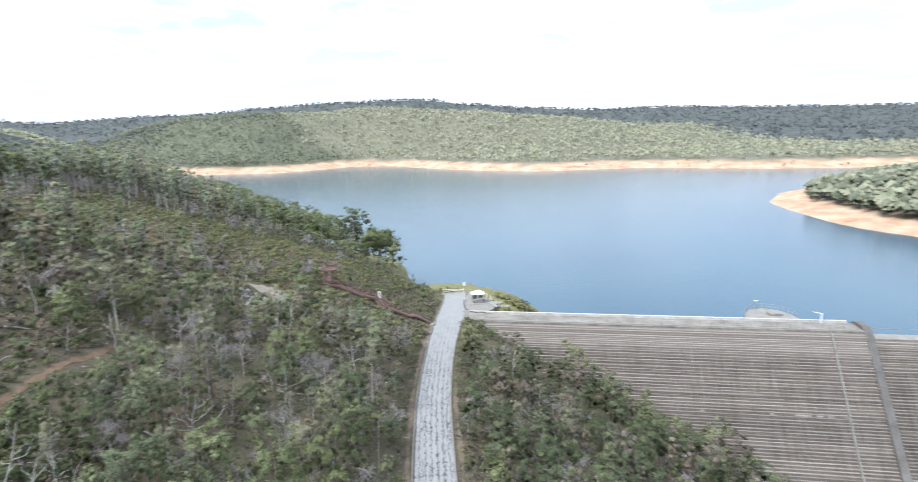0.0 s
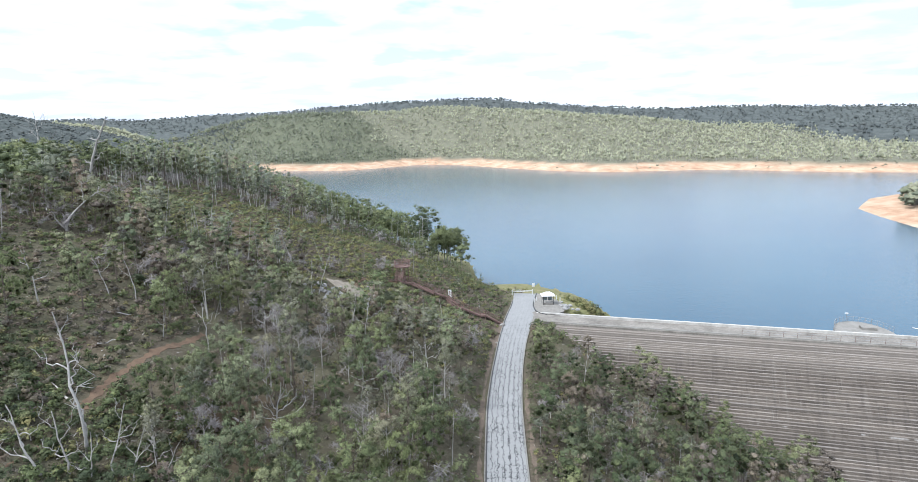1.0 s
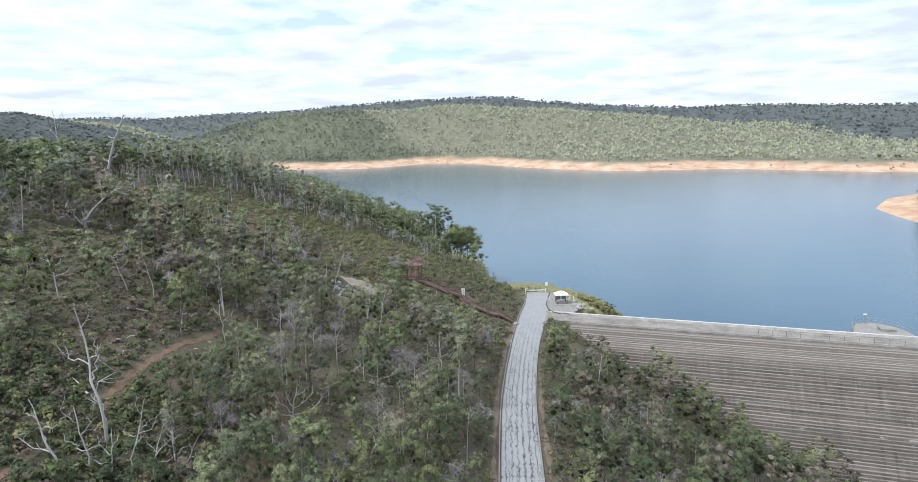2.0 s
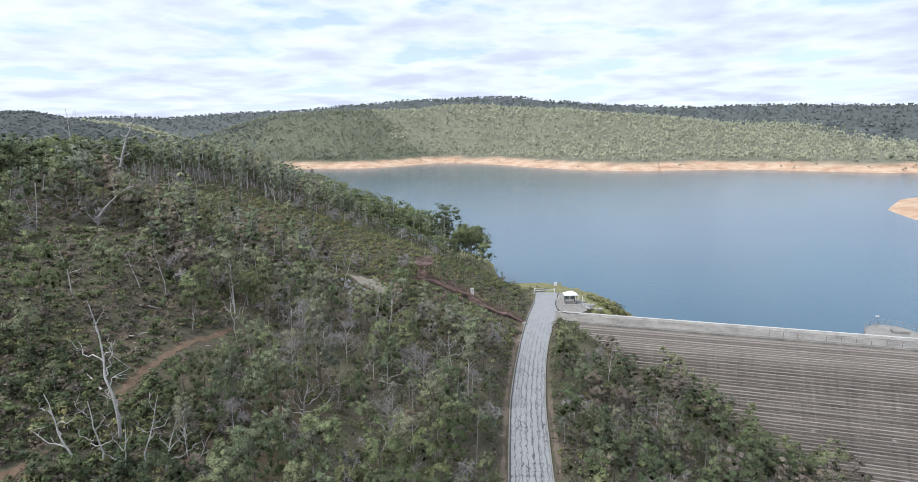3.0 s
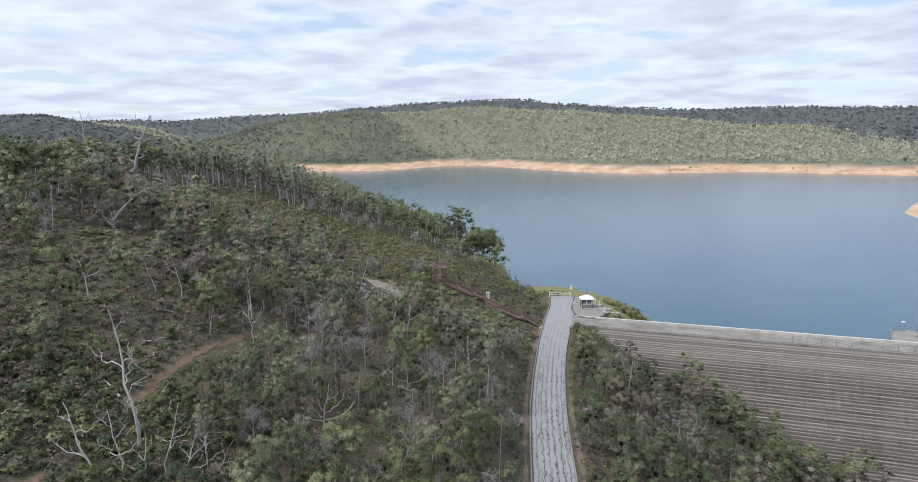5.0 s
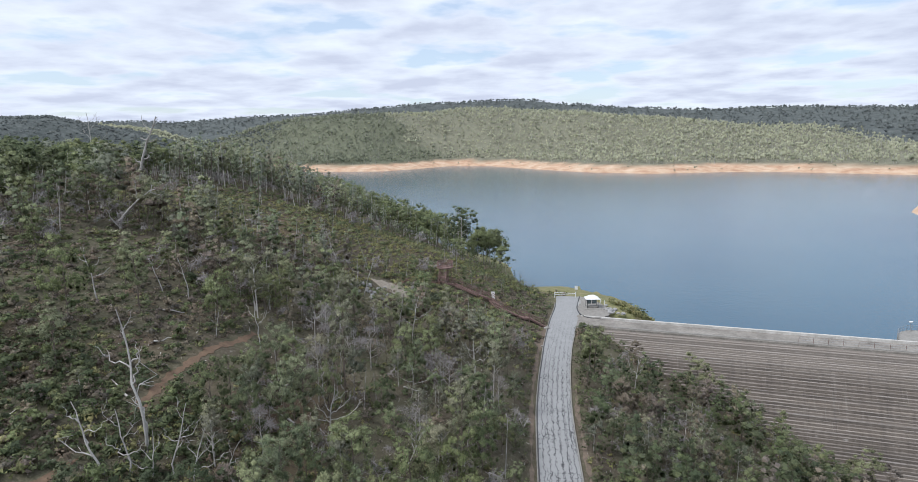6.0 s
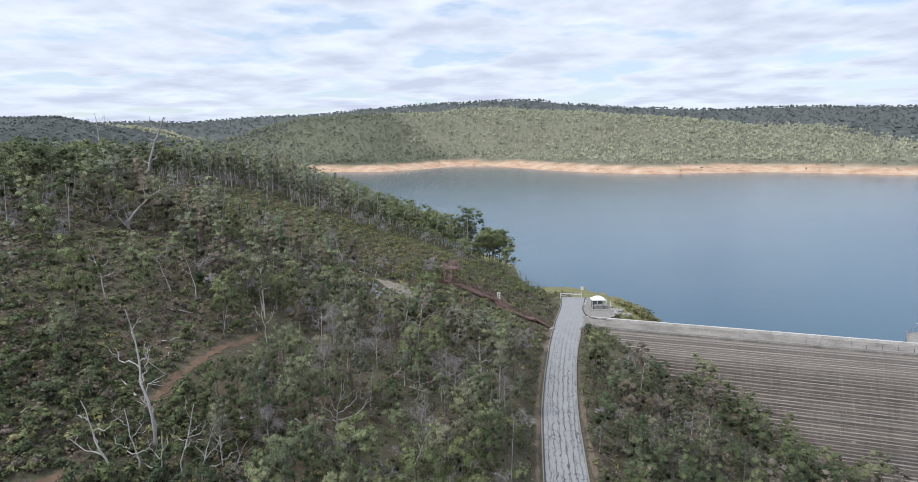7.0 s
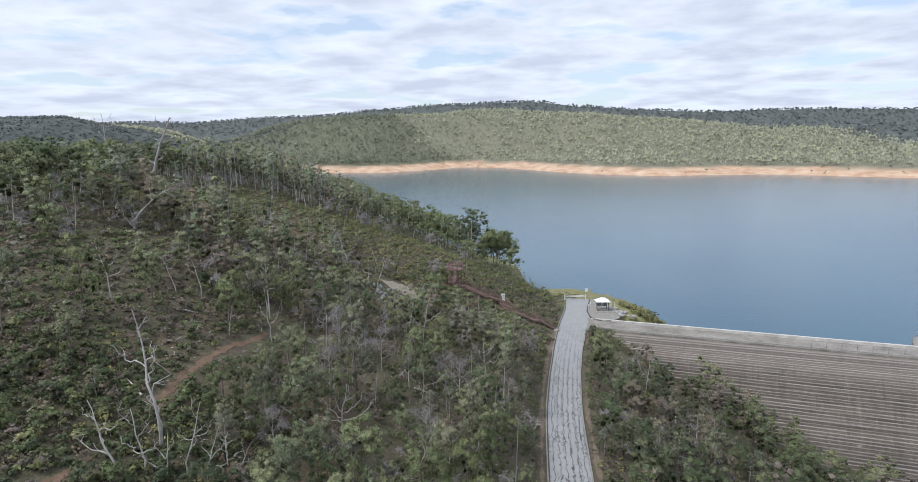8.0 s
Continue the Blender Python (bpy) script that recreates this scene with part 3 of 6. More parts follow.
def ribbon(name, line, width, z, mat, thick=0.25, step=1.5, grounded=False):
    """A strip of pavement of even thickness along a line, as wide as its rows say."""
    pts = []
    for i in range(len(line) - 1):
        (ax, ay), (bx, by) = line[i][:2], line[i + 1][:2]
        n = max(1, int(math.hypot(bx - ax, by - ay) / step))
        for k in range(n):
            pts.append((ax + (bx - ax) * k / n, ay + (by - ay) * k / n))
    pts.append(line[-1][:2])
    p = np.array(pts, float)
    for _ in range(6):
        p[1:-1] = (p[:-2] + 2 * p[1:-1] + p[2:]) / 4
    d = unit(np.gradient(p, axis=0))
    q = np.stack([-d[:, 1], d[:, 0]], 1)
    w = np.array([width(y) for y in p[:, 1]])[:, None] / 2
    cols = np.linspace(-1, 1, 5)
    rows = p[:, None] + q[:, None] * w[:, None] * cols[None, :, None]
    zz = land(rows[..., 0], rows[..., 1])[0] + z if grounded else np.full(rows.shape[:2], z) - 0.03 * np.abs(cols)[None]
    top = np.concatenate([rows, zz[..., None]], -1).reshape(-1, 3)
    low = top - [0, 0, thick]
    n, m = len(p), len(cols)
    i, j = np.arange(n - 1)[:, None] * m, np.arange(m - 1)[None]
    f = np.stack([i + j, i + m + j, i + m + j + 1, i + j + 1], -1).reshape(-1, 4)[:, ::-1]
    sides = []
    for c in (0, m - 1):
        k = np.arange(n - 1) * m + c
        s = np.stack([k, k + m, k + m + n * m, k + n * m], -1)
        sides.append(s if c == 0 else s[:, ::-1])
    me = mesh_of(name, np.concatenate([top, low]), [f[:, ::-1], *sides], mat, smooth=False)
    run = np.concatenate([[0], np.cumsum(np.linalg.norm(np.diff(p, axis=0), axis=1))])
    for key, val in (("across", (w * cols[None]).ravel()), ("along", np.repeat(run, m))):
        a = me.attributes.new(key, "FLOAT", "POINT")
        a.data.foreach_set("value", np.tile(val, 2).astype(np.float32))
    return me, p, q


def road_width(y):
    return 4.6 + 0.9 * float(ease(np.array(y), 95, 125)) + 0.0 * y


road_mesh, road_line, road_side = ribbon("road", ROAD, road_width, 0.02, road_material())
tagged(part("road", road_mesh), "pale grey weathered road with dark sealed cracks", "road", kind="structure")


# ---- the dam ----
DAM_U = np.array([DAM_B[0] - DAM_A[0], DAM_B[1] - DAM_A[1]]) / math.hypot(DAM_B[0] - DAM_A[0], DAM_B[1] - DAM_A[1])
DAM_N = np.array([DAM_U[1], -DAM_U[0]])  # downstream


def dam_point(s, d, z):
    """s metres along the crest from the road's end, d metres downstream of the water face."""
    return (DAM_A[0] + DAM_U[0] * s + DAM_N[0] * d, DAM_A[1] + DAM_U[1] * s + DAM_N[1] * d, z)


def dam_material():
    """Weathered rolled concrete: blotches, streaks down the face and white lime on one course."""
    m, n, l, b = material("dam_concrete", 0.9, 0, 0.2)
    c = ramp(n, l, noise_out(n, l, 0.18, 6, 0.65, (1, 1, 0.5)), [(0.25, (0.098, 0.084, 0.071)), (0.5, (0.148, 0.129, 0.110)), (0.75, (0.191, 0.171, 0.148))])
    c = mix(n, l, 0.5, c, ramp(n, l, noise_out(n, l, 1.3, 5, 0.7, (1, 1, 3)), [(0.3, (0.079, 0.068, 0.058)), (0.7, (0.232, 0.207, 0.178))]))
    g = n.new("ShaderNodeNewGeometry")
    dot = n.new("ShaderNodeVectorMath")
    dot.operation = "DOT_PRODUCT"
    dot.inputs[1].default_value = (DAM_U[0], DAM_U[1], 0)
    l.new(g.outputs["Position"], dot.inputs[0])
    sep = n.new("ShaderNodeSeparateXYZ")
    l.new(g.outputs["Position"], sep.inputs[0])
    streak = n.new("ShaderNodeCombineXYZ")
    l.new(dot.outputs["Value"], streak.inputs[0])
    z8 = n.new("ShaderNodeMath")
    z8.operation = "MULTIPLY"
    z8.inputs[1].default_value = 0.09
    l.new(sep.outputs["Z"], z8.inputs[0])
    l.new(z8.outputs[0], streak.inputs[1])
    for scale, lo, hi, tone, amount in ((0.32, 0.54, 0.70, (0.064, 0.058, 0.053), 0.65), (1.6, 0.55, 0.68, (0.068, 0.061, 0.055), 0.5), (0.75, 0.62, 0.72, (0.281, 0.264, 0.238), 0.35), (2.6, 0.62, 0.70, (0.289, 0.272, 0.246), 0.35)):
        w = n.new("ShaderNodeTexNoise")
        w.inputs["Scale"].default_value, w.inputs["Detail"].default_value, w.inputs["Roughness"].default_value = scale, 5, 0.6
        l.new(streak.outputs[0], w.inputs["Vector"])
        c = mix(n, l, ramp(n, l, w.outputs["Fac"], [(lo, (0, 0, 0)), (hi, (amount, amount, amount))]), c, tone)
    # stains that run along the courses
    bed = n.new("ShaderNodeCombineXYZ")
    slow = n.new("ShaderNodeMath")
    slow.operation = "MULTIPLY"
    slow.inputs[1].default_value = 0.12
    l.new(dot.outputs["Value"], slow.inputs[0])
    l.new(slow.outputs[0], bed.inputs[0])
    l.new(sep.outputs["Z"], bed.inputs[1])
    for scale, lo, hi, tone, amount in ((0.5, 0.50, 0.66, (0.204, 0.183, 0.157), 0.55), (1.1, 0.52, 0.64, (0.072, 0.064, 0.056), 0.55)):
        w = n.new("ShaderNodeTexNoise")
        w.inputs["Scale"].default_value, w.inputs["Detail"].default_value, w.inputs["Roughness"].default_value = scale, 7, 0.7
        l.new(bed.outputs[0], w.inputs["Vector"])
        c = mix(n, l, ramp(n, l, w.outputs["Fac"], [(lo, (0, 0, 0)), (hi, (amount, amount, amount))]), c, tone)
    # the upper courses and the deck are paler
    wash = n.new("ShaderNodeMath")
    wash.operation = "MULTIPLY_ADD"
    wash.inputs[1].default_value = 3.0
    l.new(noise_out(n, l, 0.15, 4), wash.inputs[0])
    l.new(sep.outputs["Z"], wash.inputs[2])
    c = mix(n, l, ramp(n, l, mapped(n, l, wash.outputs[0], -7.0, 1.0), [(0.35, (0, 0, 0)), (0.65, (0.6, 0.6, 0.6))]), c, (0.235, 0.215, 0.19))
    # lime on the course near 13 m down
    band = ramp(n, l, mapped(n, l, sep.outputs["Z"], -13.4, -13.05), [(0.0, (0, 0, 0)), (0.08, (1, 1, 1)), (0.92, (1, 1, 1)), (1.0, (0, 0, 0))])
    spots = n.new("ShaderNodeTexNoise")
    spots.inputs["Scale"].default_value, spots.inputs["Detail"].default_value = 0.45, 4
    l.new(streak.outputs[0], spots.inputs["Vector"])
    lime = mix(n, l, 1.0, band, ramp(n, l, spots.outputs["Fac"], [(0.56, (0, 0, 0)), (0.66, (0.5, 0.5, 0.5))]), "MULTIPLY")
    c = mix(n, l, lime, c, (0.60, 0.59, 0.565))
    # light caught by upward treads, with patchy dust and lichen, painted pale
    face = n.new("ShaderNodeSeparateXYZ")
    l.new(g.outputs["Normal"], face.inputs[0])
    light_and_dust = mix(n, l, 1.0, ramp(n, l, face.outputs["Z"], [(0.6, (0, 0, 0)), (0.9, (0.75, 0.75, 0.75))]), ramp(n, l, w.outputs["Fac"], [(0.42, (0.12, 0.12, 0.12)), (0.62, (0.8, 0.8, 0.8))]), "MULTIPLY")
    c = mix(n, l, light_and_dust, c, (0.36, 0.335, 0.31))
    each = n.new("ShaderNodeObjectInfo")
    c = mix(n, l, 1.0, c, ramp(n, l, each.outputs["Random"], [(0.0, (0.90, 0.88, 0.89)), (0.5, (1.06, 1.03, 1.03)), (1.0, (1.26, 1.22, 1.21))]), "MULTIPLY")
    l.new(c, b.inputs["Base Color"])
    bump(n, l, b, noise_out(n, l, 5, 5), 0.4, 0.05)
    return m


CONCRETE = dam_material()
PIER = plain("pier_concrete", (0.075, 0.070, 0.066), (0.185, 0.172, 0.16), 0.3, 0.9)
CONCRETE_PALE = plain("pale_concrete", (0.167, 0.157, 0.141), (0.317, 0.302, 0.277), 0.7, 0.85)
DECKING = plain("worn_deck", (0.105, 0.094, 0.082), (0.33, 0.305, 0.27), 0.28, 0.9)
PARAPET = plain("parapet_concrete", (0.30, 0.285, 0.26), (0.60, 0.58, 0.545), 0.6, 0.85)
STEP, RUN, DECK = 0.6, 0.48, 5.3


def prism(name, s0, s1, profile, mat):
    """A cross-section (downstream, height) drawn out along the dam, closed at both ends."""
    v = [dam_point(s, a, b) for s in (s0, s1) for a, b in profile]
    n = len(profile)
    i = np.arange(n)
    k = (i + 1) % n
    ends = [np.arange(n)[None, ::-1], (np.arange(n) + n)[None]]
    return mesh_of(name, np.array(v), [np.stack([i, k, k + n, i + n], -1), *ends], mat)


def course(s0, s1, d, top, g, rise):
    """One course of rolled concrete: a long uneven step with a worn nose."""
    n = max(3, int((s1 - s0) / 4.0))
    s = np.linspace(s0, s1, n)
    prof = [(d - 0.75, top - rise - 0.3), (d - 0.75, top), (d - 0.05, top), (d, top - 0.05), (d + 0.03, top - rise), (d, top - rise - 0.3)]
    jit = g.normal(0, 0.022, (n, 2))
    v = np.array([dam_point(a, p + j[0] * (p > d - 0.5), z + j[1] * (k in (2, 3)) * 0.7) for a, j in zip(s, jit) for k, (p, z) in enumerate(prof)])
    m = len(prof)
    i, j = np.arange(n - 1)[:, None] * m, np.arange(m)[None]
    k = (j + 1) % m
    f = np.stack([i + j, i + k, i + m + k, i + m + j], -1).reshape(-1, 4)
    return mesh_of("step", v, [f, np.arange(m)[None, ::-1], (np.arange(m) + (n - 1) * m)[None]], CONCRETE)


def build_dam():
    g = np.random.default_rng(5)
    dam = new("dam")
    tagged(dam, "grey stepped concrete dam wall with a flat crest and weathered streaks", "dam", kind="structure")
    for s0, s1, crest, deck, low in ((-7, 72.6, -0.5, DECK, -36), (74.0, 150, -2.7, 2.6, -34), (151.6, 216, -0.5, DECK, -36)):
        toe = deck + 0.8 * (crest + 60)
        part("core", prism("core", s0, s1, [(0, -60), (0, crest - 0.02), (deck - 0.3, crest - 0.02), (toe - 0.9, -60)], CONCRETE), dam)
        d, z = deck, crest
        part("deck", prism("deck", s0, s1, [(-0.02, crest - 0.5), (-0.02, crest), (deck - 0.02, crest), (deck + 0.03, crest - 0.06), (deck + 0.03, crest - STEP)],
                           DECKING), dam, "crest deck of patched concrete")
        z, d = z - STEP, d + RUN
        while z > low:
            k = 0.58 if z > crest - 4.0 else 0.78
            part("step", course(s0, s1, d + g.normal(0, 0.07), z + g.normal(0, 0.03), g, STEP * k), dam)
            z, d = z - STEP * k, d + RUN * k
    # upstream wall, downstream kerb, pier beside the spillway
    part("parapet", prism("parapet", -4, 71.4, [(-0.05, -1.1), (-0.05, 0.02), (0.02, 0.08), (0.33, 0.08), (0.4, 0.02), (0.4, -0.5)], PARAPET), dam, "pale concrete parapet wall")
    part("kerb", prism("kerb", 3, 71.8, [(DECK - 0.42, -0.5), (DECK - 0.42, -0.3), (DECK - 0.12, -0.3), (DECK - 0.08, -0.5)], CONCRETE_PALE), dam)
    for s in (72.6, 150.0):
        part("pier", prism("pier", s, s + 1.4, [(-1.2, -30), (-1.2, -0.9), (0.5, 0.15), (DECK - 1.5, 0.15), (DECK + 0.6, -1.2), (DECK + 29, -35.2), (DECK + 24, -40), (0, -40)],
                           PIER), dam, "grey sloping training wall")
    part("joint", prism("joint", 66.6, 66.8, [(DECK - 0.4, -0.9), (DECK + 0.86, -0.9), (DECK + 28.0, -35), (DECK + 26.0, -35)], CONCRETE_PALE), dam, "pale vertical joint in the face")
    part("lip", prism("lip", 74.0, 150, [(0, -3.0), (0.1, -2.62), (0.5, -2.4), (1.2, -2.34), (2.0, -2.44), (2.5, -2.75), (2.5, -3.0)], CONCRETE_PALE), dam, "rounded pale spillway lip")
    part("cable_rail", prism("cable_rail", 74.0, 150, [(-0.2, -1.6), (-0.2, -1.5), (-0.1, -1.5), (-0.1, -1.6)], CONCRETE_PALE), dam)


build_dam()


# ---- trees ----
def grow(g, height, lean=0.05, limbs=7, spread=0.32, start=0.4):
    """Trunk and limbs as tubes, and the limbs' ends."""
    n = 7
    t = np.linspace(0, 1, n)
    bend = np.cumsum(g.normal(0, lean, (n, 2)), 0) * height * 0.12
    trunk = np.stack([bend[:, 0], bend[:, 1], t * height * 0.86 - 0.3 * (t == 0)], 1)
    r0 = 0.012 * height + 0.05
    tubes = [tube(trunk, r0 * (1 - 0.8 * t), 5)]
    ends = [trunk[-1]]
    for k in range(limbs):
        u = start + (0.95 - start) * (k + g.uniform(0, 0.9)) / limbs
        i = min(int(u * (n - 1)), n - 2)
        base = trunk[i] + (trunk[i + 1] - trunk[i]) * (u * (n - 1) - i)
        a = k * 2.4 + g.uniform(-0.5, 0.5)
        reach = height * spread * g.uniform(0.7, 1.1) * (1.2 - 0.6 * u)
        w = np.linspace(0, 1, 4)[:, None]
        limb = base + np.concatenate([np.cos(a) * reach * w, np.sin(a) * reach * w, reach * g.uniform(0.25, 0.8) * w ** 0.8], 1)
        limb[1:-1] += g.normal(0, 0.06 * reach, (2, 3))
        tubes.append(tube(limb, r0 * 0.45 * (1 - u * 0.5) * (1 - 0.75 * w[:, 0]), 4))
        ends.append(limb[-1])
    return tubes, np.array(ends)


def tree_kind(seed, height, leaf, bark, sprays_n, size, limbs=8, spread=0.32, start=0.4, fat=0.2, lean=0.05, slim=0.62):
    """A tree thing: an Empty at the foot, its trunk and its crown."""
    g = np.random.default_rng(seed)
    tubes, ends = grow(g, height, lean, limbs, spread, start)
    v, f = joined(tubes)
    trunk = mesh_of("trunk", v, [f], bark, smooth=True)
    if slim < 0.1:
        pts, outs = [], []
        for e in ends:
            r = height * fat * g.uniform(0.5, 0.75)
            p, o = clump_points(e, r, sprays_n // len(ends), g)
            pts.append(p)
            outs.append(o)
        v, f, soft = sprays(np.concatenate(pts), np.concatenate(outs), size, g, 0.0, slim)
    else:
        centres, radii = [], []
        for e in ends:
            for _ in range(4):
                centres.append(e + g.normal(0, 0.40 * height * fat, 3) * [1, 1, 0.6])
                radii.append(height * fat * g.uniform(0.20, 0.46))
        v, f, soft = crown_of(centres, radii, sprays_n, size, g, 0.3, slim)
    crown = mesh_of("crown", v, [f], leaf, tint=np.full(len(v), g.uniform(0, 1)), smooth=True, normals=soft)
    return trunk, crown


KINDS = [
    ("gum", "green-leaved eucalyptus tree with a grey-brown trunk", tree_kind(11, 8.0, LEAF_REGROWTH, BARK, 2200, 0.092, 10, 0.30, 0.30, 0.19)),
    ("gum", "green-leaved eucalyptus tree with a grey-brown trunk", tree_kind(12, 7.5, LEAF_REGROWTH, BARK, 2200, 0.092, 11, 0.32, 0.26, 0.19)),
    ("gum", "broad green eucalyptus tree with dense foliage", tree_kind(13, 6.5, LEAF_GREEN, BARK, 2200, 0.090, 12, 0.38, 0.2, 0.21)),
    ("gum", "tall slender eucalyptus tree with a thin olive crown", tree_kind(14, 10.0, LEAF_GREY, BARK, 1700, 0.095, 11, 0.14, 0.34, 0.10)),
    ("gum", "grey-green eucalyptus tree with a pale trunk", tree_kind(15, 7.8, LEAF_GREY, BARK_PALE, 2200, 0.092, 10, 0.30, 0.36, 0.17)),
    ("gum", "grey-green eucalyptus tree with a pale trunk", tree_kind(16, 6.8, LEAF_GREY, BARK_PALE, 2200, 0.092, 11, 0.34, 0.28, 0.18)),
    ("gum", "sparse eucalyptus tree with dry brownish foliage", tree_kind(17, 6.4, LEAF_DRY, BARK, 1500, 0.085, 12, 0.36, 0.2, 0.13)),
    ("gum", "tall dark eucalyptus tree with a blackened trunk", tree_kind(18, 11.5, LEAF_DARK, BARK, 2200, 0.095, 11, 0.20, 0.40, 0.12)),
    ("gum", "leafless grey tree with fine bare twigs", tree_kind(19, 6.5, TWIG, DEADWOOD, 1500, 0.28, 12, 0.36, 0.25, 0.2, 0.07, 0.04)),
    ("gum", "tall gum with separate leaf clusters on bare limbs", tree_kind(20, 13.0, LEAF_DARK, BARK_PALE, 1700, 0.14, 12, 0.22, 0.36, 0.125, 0.05)),
    ("gum", "domed grey-green gum tree on a slender white trunk", tree_kind(21, 7.5, LEAF_GREY, BARK_PALE, 2200, 0.090, 8, 0.30, 0.55, 0.15, 0.07)),
    ("gum", "dense dark green tree with a rounded crown", tree_kind(22, 7.0, LEAF_DARK, BARK, 2200, 0.092, 11, 0.34, 0.2, 0.18)),
    ("gum", "dense brownish-grey tree with a rounded crown", tree_kind(23, 6.0, LEAF_DRY, BARK, 2000, 0.088, 10, 0.34, 0.25, 0.18)),
    ("gum", "tall gum with a dense domed crown over a bare trunk", tree_kind(24, 10.0, LEAF_GREEN, BARK_PALE, 2600, 0.14, 12, 0.25, 0.50, 0.26)),
    ("gum", "round bright green tree leaning over the bank", tree_kind(25, 8.0, LEAF_REGROWTH, BARK, 2600, 0.125, 12, 0.26, 0.2, 0.27)),
]


def scatter(x0, x1, y0, y1, gap, g, jitter=0.5):
    """Jittered places on a grid."""
    nx, ny = int((x1 - x0) / gap), int((y1 - y0) / gap)
    x, y = np.meshgrid(x0 + (np.arange(nx) + 0.5) * gap, y0 + (np.arange(ny) + 0.5) * gap)
    x = x + g.uniform(-jitter, jitter, x.shape) * gap
    y = y + g.uniform(-jitter, jitter, y.shape) * gap
    return x.ravel(), y.ravel()


TRACK = [(-31.5, 30), (-29.8, 37.8), (-29.2, 43.9), (-29.2, 47.6), (-29.5, 53.9), (-28.5, 60.0), (-27.6, 64.0), (-26.5, 69)]
HEATH = [(-52, 108), (-43, 116.5), (-31, 119), (-21, 123), (-13, 132)]


STAIR = [(14.4, 116.4), (11.0, 115.4), (10.0, 115.2), (6.6, 114.3), (5.6, 114.6), (3.6, 117.0), (1.0, 116.2), (-3.5, 116.9), (-6.1, 115.9), (-5.6, 118.4)]


def vigour(x, y):
    """How tall the trees grow at a place: low round the stairway and the end of the dam, taller on the upper slope."""
    v = 1.0 - 0.45 * ease(x, -30, -20) * ease(y, 92, 104) * ease(y, 180, 165)
    e = ease(x, 38, 28) * ease(y, 90, 100)
    v = v + ease(x, 10, 14) * (0.05 - 0.42 * e)
    near = away(np.asarray(x, float), np.asarray(y, float), ROAD)[0]
    v = v * (1 - 0.45 * ease(near, 8.5, 4.5) * (np.asarray(x) < 9 + 0.08 * np.asarray(y)))
    return v * (1 + 0.15 * ease(x, -40, -50) * ease(y, 74, 84))


def density(x, y):
    """How likely a tree stands at a place: 0 on the road, the track, the water, the clearing and the lawn."""
    z, beach = land(x, y)
    dr, rs, _ = away(x, y, ROAD)
    dn, _, _ = away(x, y, SHORE_NEAR)
    dt, _, _ = away(x, y, TRACK)
    dh, _, _ = away(x, y, HEATH)
    below = (DAM_U[0] * (y - DAM_A[1]) - DAM_U[1] * (x - DAM_A[0]))
    p = np.ones(x.shape)
    p *= dr > 4.6
    p *= (dt > 2.3)
    p *= 1 - 0.93 * ease(dh, 14, 8)
    p *= 1 - 0.86 * ease(x, -29, -31.5) * ease(y, 78, 70)
    p *= np.hypot((x + 25.5) / 5.5, (y - 40.5) / 5.0) > 1
    p *= ~((dt < 4.5) & (y > 46) & (x > -29)) & (np.hypot(x + 47.5, y - 79.5) > 6.5)
    for sx, sy in ((-14.7, 55.3), (0.0, 79.6), (-7.3, 54.3), (-9.0, 80.7), (-8.1, 67.7), (-20.0, 71.6), (-24.9, 65.8)):
        p *= np.hypot((x - sx) / 2.2, (y - sy + 1.8) / 3.4) > 1  # gaps before the dead trees
    ds = away(x, y, STAIR)[0]
    p *= ~((ds < 1.8) | (ds < 4.5) & (y < 116))
    p *= 1 - 0.96 * ((ds < 13) & (y < 116.5) & (x > -9))
    p *= (np.hypot((x + 65) / 4.5, (y - 116) / 12) > 1) & (np.hypot((x + 51) / 3, (y - 120) / 9) > 1)
    p *= np.hypot((x + 15) / 5.5, (y - 98) / 11) > 1
    p *= (z > LAKE + 1.5) | (rs < 0) & (below < 0)
    p *= beach < 0.3
    p *= 1 - ((dn < 19) & (y < 225) & (rs * (y < 139) >= 0) & (y > 135))
    p *= ~((rs < 0) & (y > 112 - 0.33 * (x - 24)) & (below < 12 + 0 * x) & (y < 160))
    # the dam's own ground
    p *= ~((below > -8.5 - 0.8 * np.clip(-z, 0, 50)) & (below < 8) & (x > 22) & (x < 240))
    return p, z


def plant_one(first, k, group, x, y, z, s, tall, turn):
    m = Matrix.LocRotScale((x, y, z - 0.1), Euler((0, 0, turn)), (s, s, s * tall))
    _, label, (trunk, crown) = KINDS[k]
    if (k, group) in first:
        copy_thing(first[k, group], m)
        return
    root = new("eucalyptus_tree")
    part("trunk", trunk, root)
    part("crown", crown, root)
    first[k, group] = tagged(root, label, "tree", group)
    root.matrix_basis = m


REST = []  # places of trees too many to be single things


